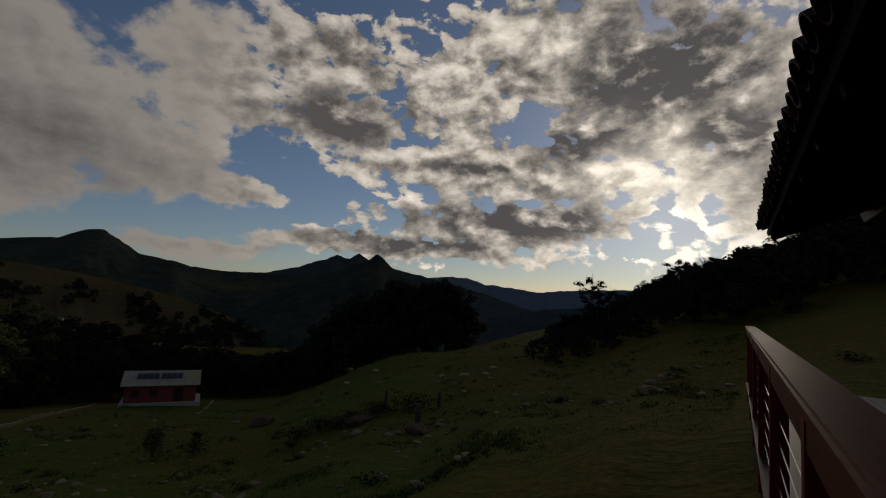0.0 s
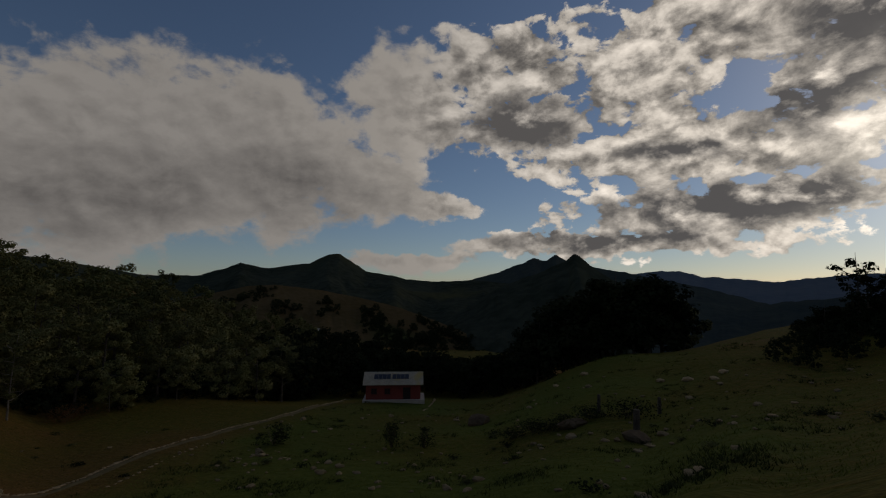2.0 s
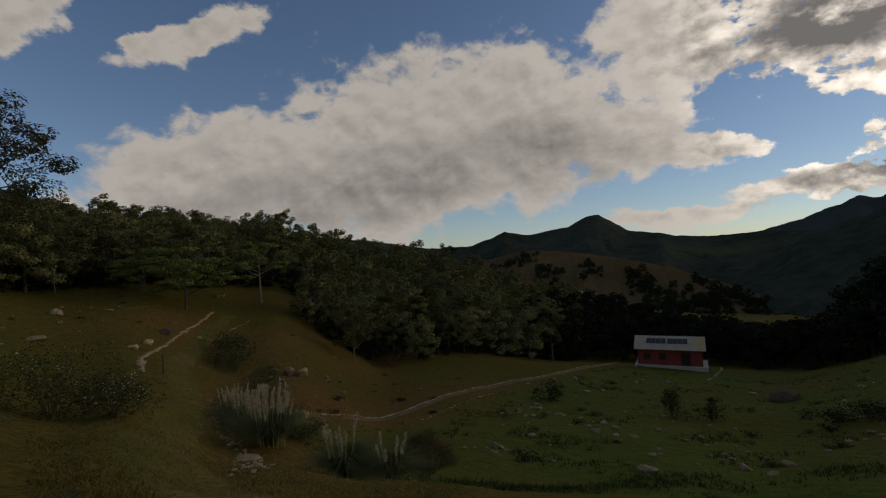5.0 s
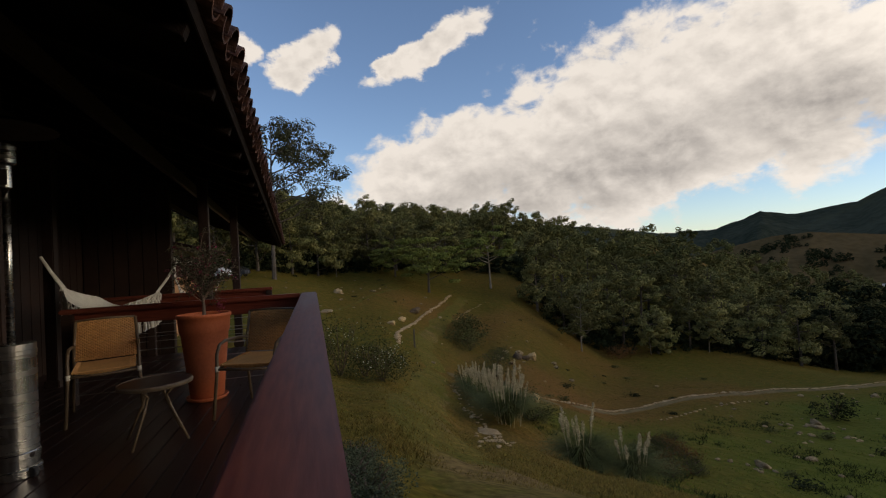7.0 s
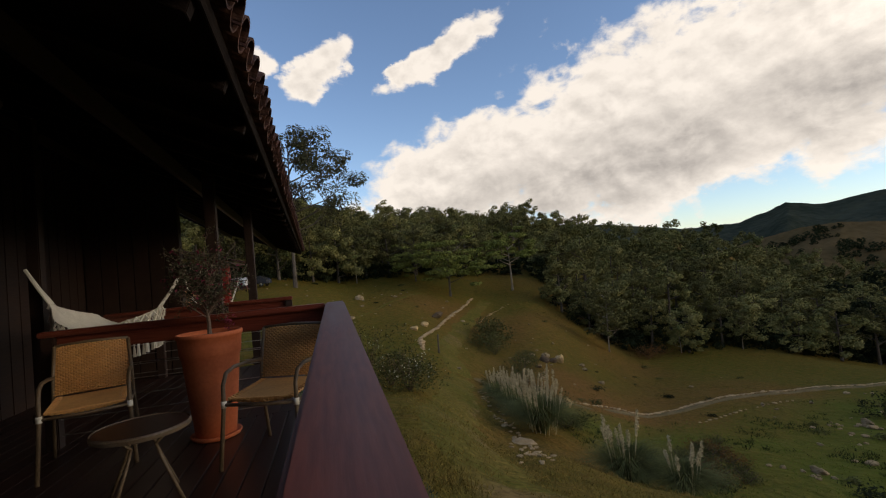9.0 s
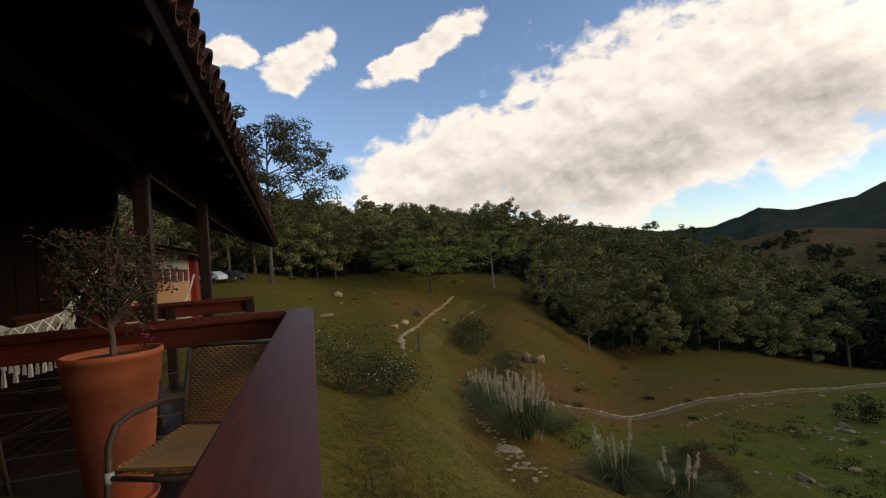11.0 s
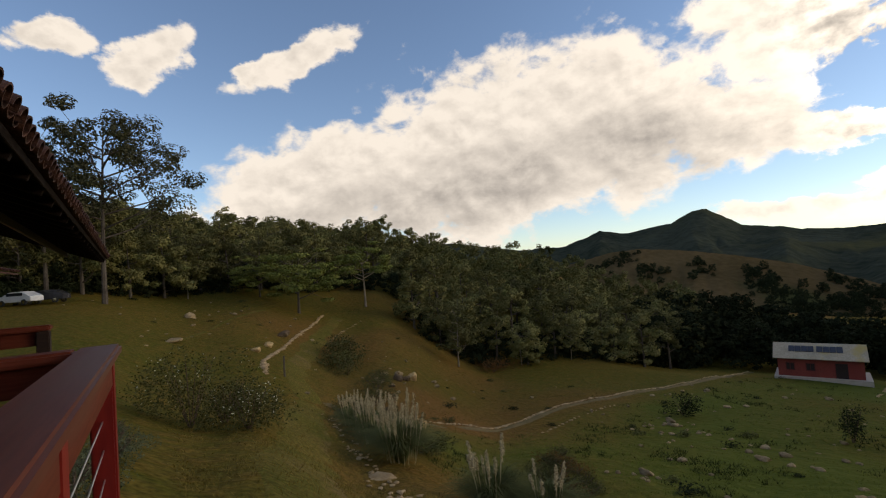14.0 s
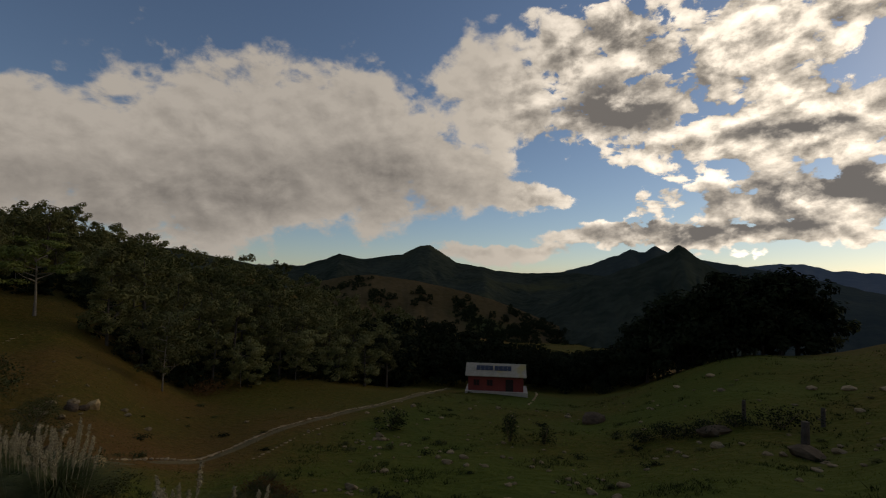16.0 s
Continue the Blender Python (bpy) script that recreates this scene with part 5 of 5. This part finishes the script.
TUFTS = [bush_mesh(200 + i, 180, 0.5, 0.5, 0.13, M_LEAF_DARK if i % 2 else M_SHRUB)[0] for i in range(4)]
for sx, sy, spread, count in SPOTS:
    for i in range(count // 4):
        x, y = sx + rng_s.normal(0, spread), sy + rng_s.normal(0, spread)
        k = rng_s.uniform(0.6, 1.5)
        tagged(put("low_shrub", TUFTS[i % 4], None, Matrix.Translation((x, y, on_ground(x, y) - 0.05)) @ Matrix.Diagonal((k, k, k * 0.7, 1))), "small dark shrub in the meadow grass", "bush", "low meadow shrubs")
# ground cover along the foot of the deck
for i in range(10):
    q = WEST @ Vector((2.4 + i * 0.34, -0.28 - 0.10 * math.sin(i * 1.7), 0))
    bush(300 + i, q.x, q.y, 0.34, 0.20, "grey-green ground cover plant at the foot of the deck", M_COVER, 0.024, 2600, group="ground cover by the deck")
for i in range(7):
    q = WEST @ Vector((9.5 + i * 1.1, 0.75 + 0.15 * math.sin(i * 1.3), 0))
    bush(330 + i, q.x, q.y, 0.5, 0.4, "green plant by the far terrace", M_COVER, 0.04, 1400, group="plants by the far terrace")


def pampas(x, y, size, plumes, seed):
    rng = np.random.default_rng(seed)
    p = thing("pampas_grass", Matrix.Translation((x, y, on_ground(x, y) - 0.1)), "arching clump of pampas grass with dry pale plumes", "grass clump", "pampas grass clumps")
    verts, faces = [], []
    for i in range(1300):
        a, reach, h = rng.uniform(0, 6.283), size * rng.uniform(0.35, 1.25), size * rng.uniform(0.6, 1.15)
        d, s = np.array([math.cos(a), math.sin(a), 0]), np.array([-math.sin(a), math.cos(a), 0])
        w, b0 = 0.016 * rng.uniform(0.7, 1.4), len(verts)
        for u in (0, 0.3, 0.6, 0.85, 1.0):
            c = d * (0.12 + reach * u ** 1.5) + np.array([0, 0, h * (1.9 * u - 1.25 * u * u)])
            verts += [c - s * w * (1 - u * 0.9), c + s * w * (1 - u * 0.9)]
        faces += [(b0 + 2 * k, b0 + 2 * k + 1, b0 + 2 * k + 3, b0 + 2 * k + 2) for k in range(4)]
    put("blades", mesh_of("blades", verts, faces, M_BLADE), p)
    for i in range(plumes):
        a, lean = rng.uniform(0, 6.283), rng.uniform(0.05, 0.34) * size
        h = size * rng.uniform(1.15, 1.6)
        root = size * rng.uniform(0.05, 0.42)
        top = Vector((math.cos(a) * (root + lean), math.sin(a) * (root + lean), h))
        base = Vector((math.cos(a) * root, math.sin(a) * root, 0.1))
        bm = tube_bm([base, base.lerp(top, 0.6), top], [0.010, 0.008, 0.005], 5)
        part("stalk", bm, M_PLUME, p)
        way = (top - base).normalized()
        c = [tuple(top - way * (0.62 * size * 0.62) * u + Vector(rng.normal(0, 0.010 + 0.020 * math.sin(math.pi * u), 3))) for u in rng.uniform(0, 1, 130)]
        v, f = leaf_quads(np.array(c), 0.115, rng, aspect=0.22)
        put("plume", mesh_of("plume", v, f, M_PLUME), p)
    return p


for x, y, s, k in ((-23.2, 6.8, 2.0, 22), (-25.4, 7.1, 1.7, 20), (-28.4, 7.3, 1.8, 18), (-31.2, 7.4, 1.7, 16), (-34.0, 7.4, 1.6, 12), (-37.0, 7.8, 1.3, 8),
                   (-17.0, 7.9, 1.6, 11), (-15.6, 9.2, 1.3, 7), (-19.2, 9.6, 0.9, 0)):
    pampas(x, y, s, k, int(-x * 10))


def wooden_post(x, y, h, label, name="fence_post", r=0.09):
    p = thing(name, Matrix.Translation((x, y, on_ground(x, y) - 0.1)), label, "post", "wooden posts in the meadow")
    part("shaft", tube_bm([(0, 0, 0), (0.01, 0, h * 0.5), (0.03, 0.02, h)], [r, r * 0.95, r * 0.85], 9), M_BARK, p)
    return p


wooden_post(-46.6, 4.4, 1.9, "slim tan stake beside the track bend")
wooden_post(-4.1, 46.5, 1.6, "weathered post among dark shrubs", r=0.16)
wooden_post(0.9, 45.5, 1.5, "weathered post in the meadow", r=0.16)
wooden_post(-0.6, 36.2, 2.0, "short thick weathered post in the meadow", r=0.24)
stone(GREY_ROCKS[1], -0.7, 35.0, 2.1, "dark low heap at the foot of a post", 0.6, name="rock_heap")
for x, y, s in ((1.2, 62, 1.3), (4.0, 60, 1.5), (6.2, 57, 1.2), (7.5, 61, 1.4), (-9, 75, 1.5), (-13, 74, 1.2)):
    stone(EDGE_ROCKS[1], x, y, s, "pale block lying in the upper meadow", 0.8, "pale blocks in the meadow", "pale_block")


bx, by = polar(60.6, 84)
bush(140, bx, by, 3.2, 2.2, "dry rust-brown bush at the foot of the forest", M_RUST, 0.2, 1500)
for i, (x, y, r, h) in enumerate(((-29.5, 9.2, 1.5, 1.3), (-33.0, 9.6, 1.4, 1.2), (-26.0, 9.0, 1.2, 0.9), (-44.0, 11.5, 1.7, 1.5), (-49.0, 13.2, 1.9, 1.6), (-52.5, 14.6, 1.5, 1.3), (-56.5, 12.0, 1.8, 1.7))):
    bush(150 + i, x, y, r, h, "low dark green shrub on the stony bank", M_SHRUB, 0.12, 1500, group="shrubs on the stony bank")
for i in range(16):
    x, y = -19.5 - 0.45 * i + 1.1 * math.sin(i * 2.1), 13.0 + 0.30 * i + 1.0 * math.sin(i * 3.7)
    bush(170 + i, x, y, 0.8, 0.55, "low brownish weeds in the meadow hollow", M_RUST if i % 3 == 0 else M_SHRUB, 0.075, 900, group="weeds in the meadow hollow")
for i in range(34):
    u = (i * 0.618) % 1.0
    x, y = -36 - 22 * u + 0.8 * math.sin(i * 5.1), 8.8 + 9.5 * u + 1.6 * math.sin(i * 2.7)
    stone((PALE_ROCKS + GREY_ROCKS)[i % 8], x, y, 0.4 + 0.5 * ((i * 0.37) % 1.0), "rough brown and pale stone on the bank", 0.9, "stones on the bank")


def sprinkle(name, count, seed, mat, label, r0, r1, az0, az1, green, low, high, blades=4, thin=(-0.6, 0.35)):
    """Grass too fine to count: short bent blades in tufts, on the open ground between two distances."""
    rng = np.random.default_rng(seed)
    back_to_deck = WEST.inverted()
    verts, faces = [], []
    while count:
        r, az = r0 * (r1 / r0) ** rng.uniform(), rng.uniform(az0, az1)
        x, y = polar(az, r)
        inner = x > float(np.interp(y, (7, 12, 18, 33, 57, 97), (-39, -36.5, -37, -43, -48, -64))) + 2 and y > 8.5
        local = back_to_deck @ Vector((x, y, 0))
        if inner != green or local.y > -0.25 or noise.noise((x * 0.22, y * 0.22, seed)) < rng.uniform(*thin):
            continue
        count -= 1
        z = on_ground(x, y) - 0.02
        spread = 0.06 + 0.002 * r
        for _ in range(blades):
            a, h = rng.uniform(0, 6.283), rng.uniform(low, high) * (0.7 + r * 0.008)
            bx, by = x + rng.normal(0, spread), y + rng.normal(0, spread)
            w, lean = h * 0.09 + 0.0003 * r, h * rng.uniform(0.5, 1.8)
            ca, sa, n = math.cos(a), math.sin(a), len(verts)
            verts += [(bx - sa * w, by + ca * w, z), (bx + sa * w, by - ca * w, z), (bx + ca * lean, by + sa * lean, z + h)]
            faces.append((n, n + 1, n + 2))
    return tagged(put(name, mesh_of(name, verts, faces, mat)), label, "grass", kind="stuff")


sprinkle("lawn_grass", 20000, 401, M_TUFT, "short dry and green grass of the lawn", 4.5, 95, 45, 112, False, 0.03, 0.10, 5)
sprinkle("meadow_grass", 20000, 402, M_TUFT_GREEN, "green uneven grass of the lower meadow", 14, 95, -35, 76, True, 0.04, 0.12, 5)
# Added dark patches replace the shading of bumps too small for the ground mesh.
sprinkle("meadow_weeds", 3200, 403, M_LUMP_SHADE, "dark weeds growing in patches in the meadow", 14, 90, -35, 76, True, 0.08, 0.24, 8, (0.05, 0.5))

# ---- trees and a homestead on the pasture hill ----
def hill_point(az, u):
    """A place on the pasture hill: bearing, and how far down from the crest."""
    el = float(np.interp(az, (14, 21, 29, 38, 43, 50, 56), (-7.2, -4.9, -1.9, 0.1, 0.7, -0.4, -2.0)))
    top = 520 * math.tan(radians(el)) + 1.2
    p = bearing(az) * (520 - 270 * u)
    gully = noise.fractal((az * 0.22, u * 1.5, 520), 0.9, 2.1, 5)
    return p.x, p.y, top - (top + 72.0) * u ** 0.85 + (top + 72.0) * 0.05 * gully * math.sin(math.pi * min(1, u * 1.02)) * 1.6


HILL_TREES = []
rng_h = np.random.default_rng(33)
knots = [(rng_h.uniform(18, 50), rng_h.uniform(0.05, 0.42)) for _ in range(9)] + [(rng_h.uniform(17, 33), rng_h.uniform(0.12, 0.5)) for _ in range(14)]
for i in range(250):
    k = knots[i % 23]
    az, u = k[0] + rng_h.normal(0, 0.9), min(0.6, max(0.04, k[1] + rng_h.normal(0, 0.05)))
    x, y, z = hill_point(az, u)
    HILL_TREES.append((DARK_KINDS[i % 3][1], x, y, z - 1.0, rng_h.uniform(0.35, 0.95)))
joined_crowns(HILL_TREES, "hill_trees", "dark trees scattered over the dry pasture hill", M_LEAF_DARK)
x, y, z = hill_point(39.0, 0.42)
home = thing("homestead", Matrix.Translation((x, y, z - 1.0)) @ pose(0, 0, 0, 0, 0, 35), "small far homestead with white walls and grey roof", "house")
part("wall", box_bm(-7, 7, -3, 3, -2, 3.2), M_WHITE, home)
for s in (-1, 1):
    part("roof", box_bm(-7.6, 7.6, -3.9, 0.05, -0.1, 0.1), M_CONC, home, m=pose(0, 0, 4.7, 22) if s < 0 else pose(0, 0, 4.7, -22) @ pose(0, 0, 0, 0, 0, 180))
for k in (-4, 0, 4):
    part("window", box_bm(k - 0.8, k + 0.8, -3.06, -2.98, 0.8, 2.2), M_DARK, home)
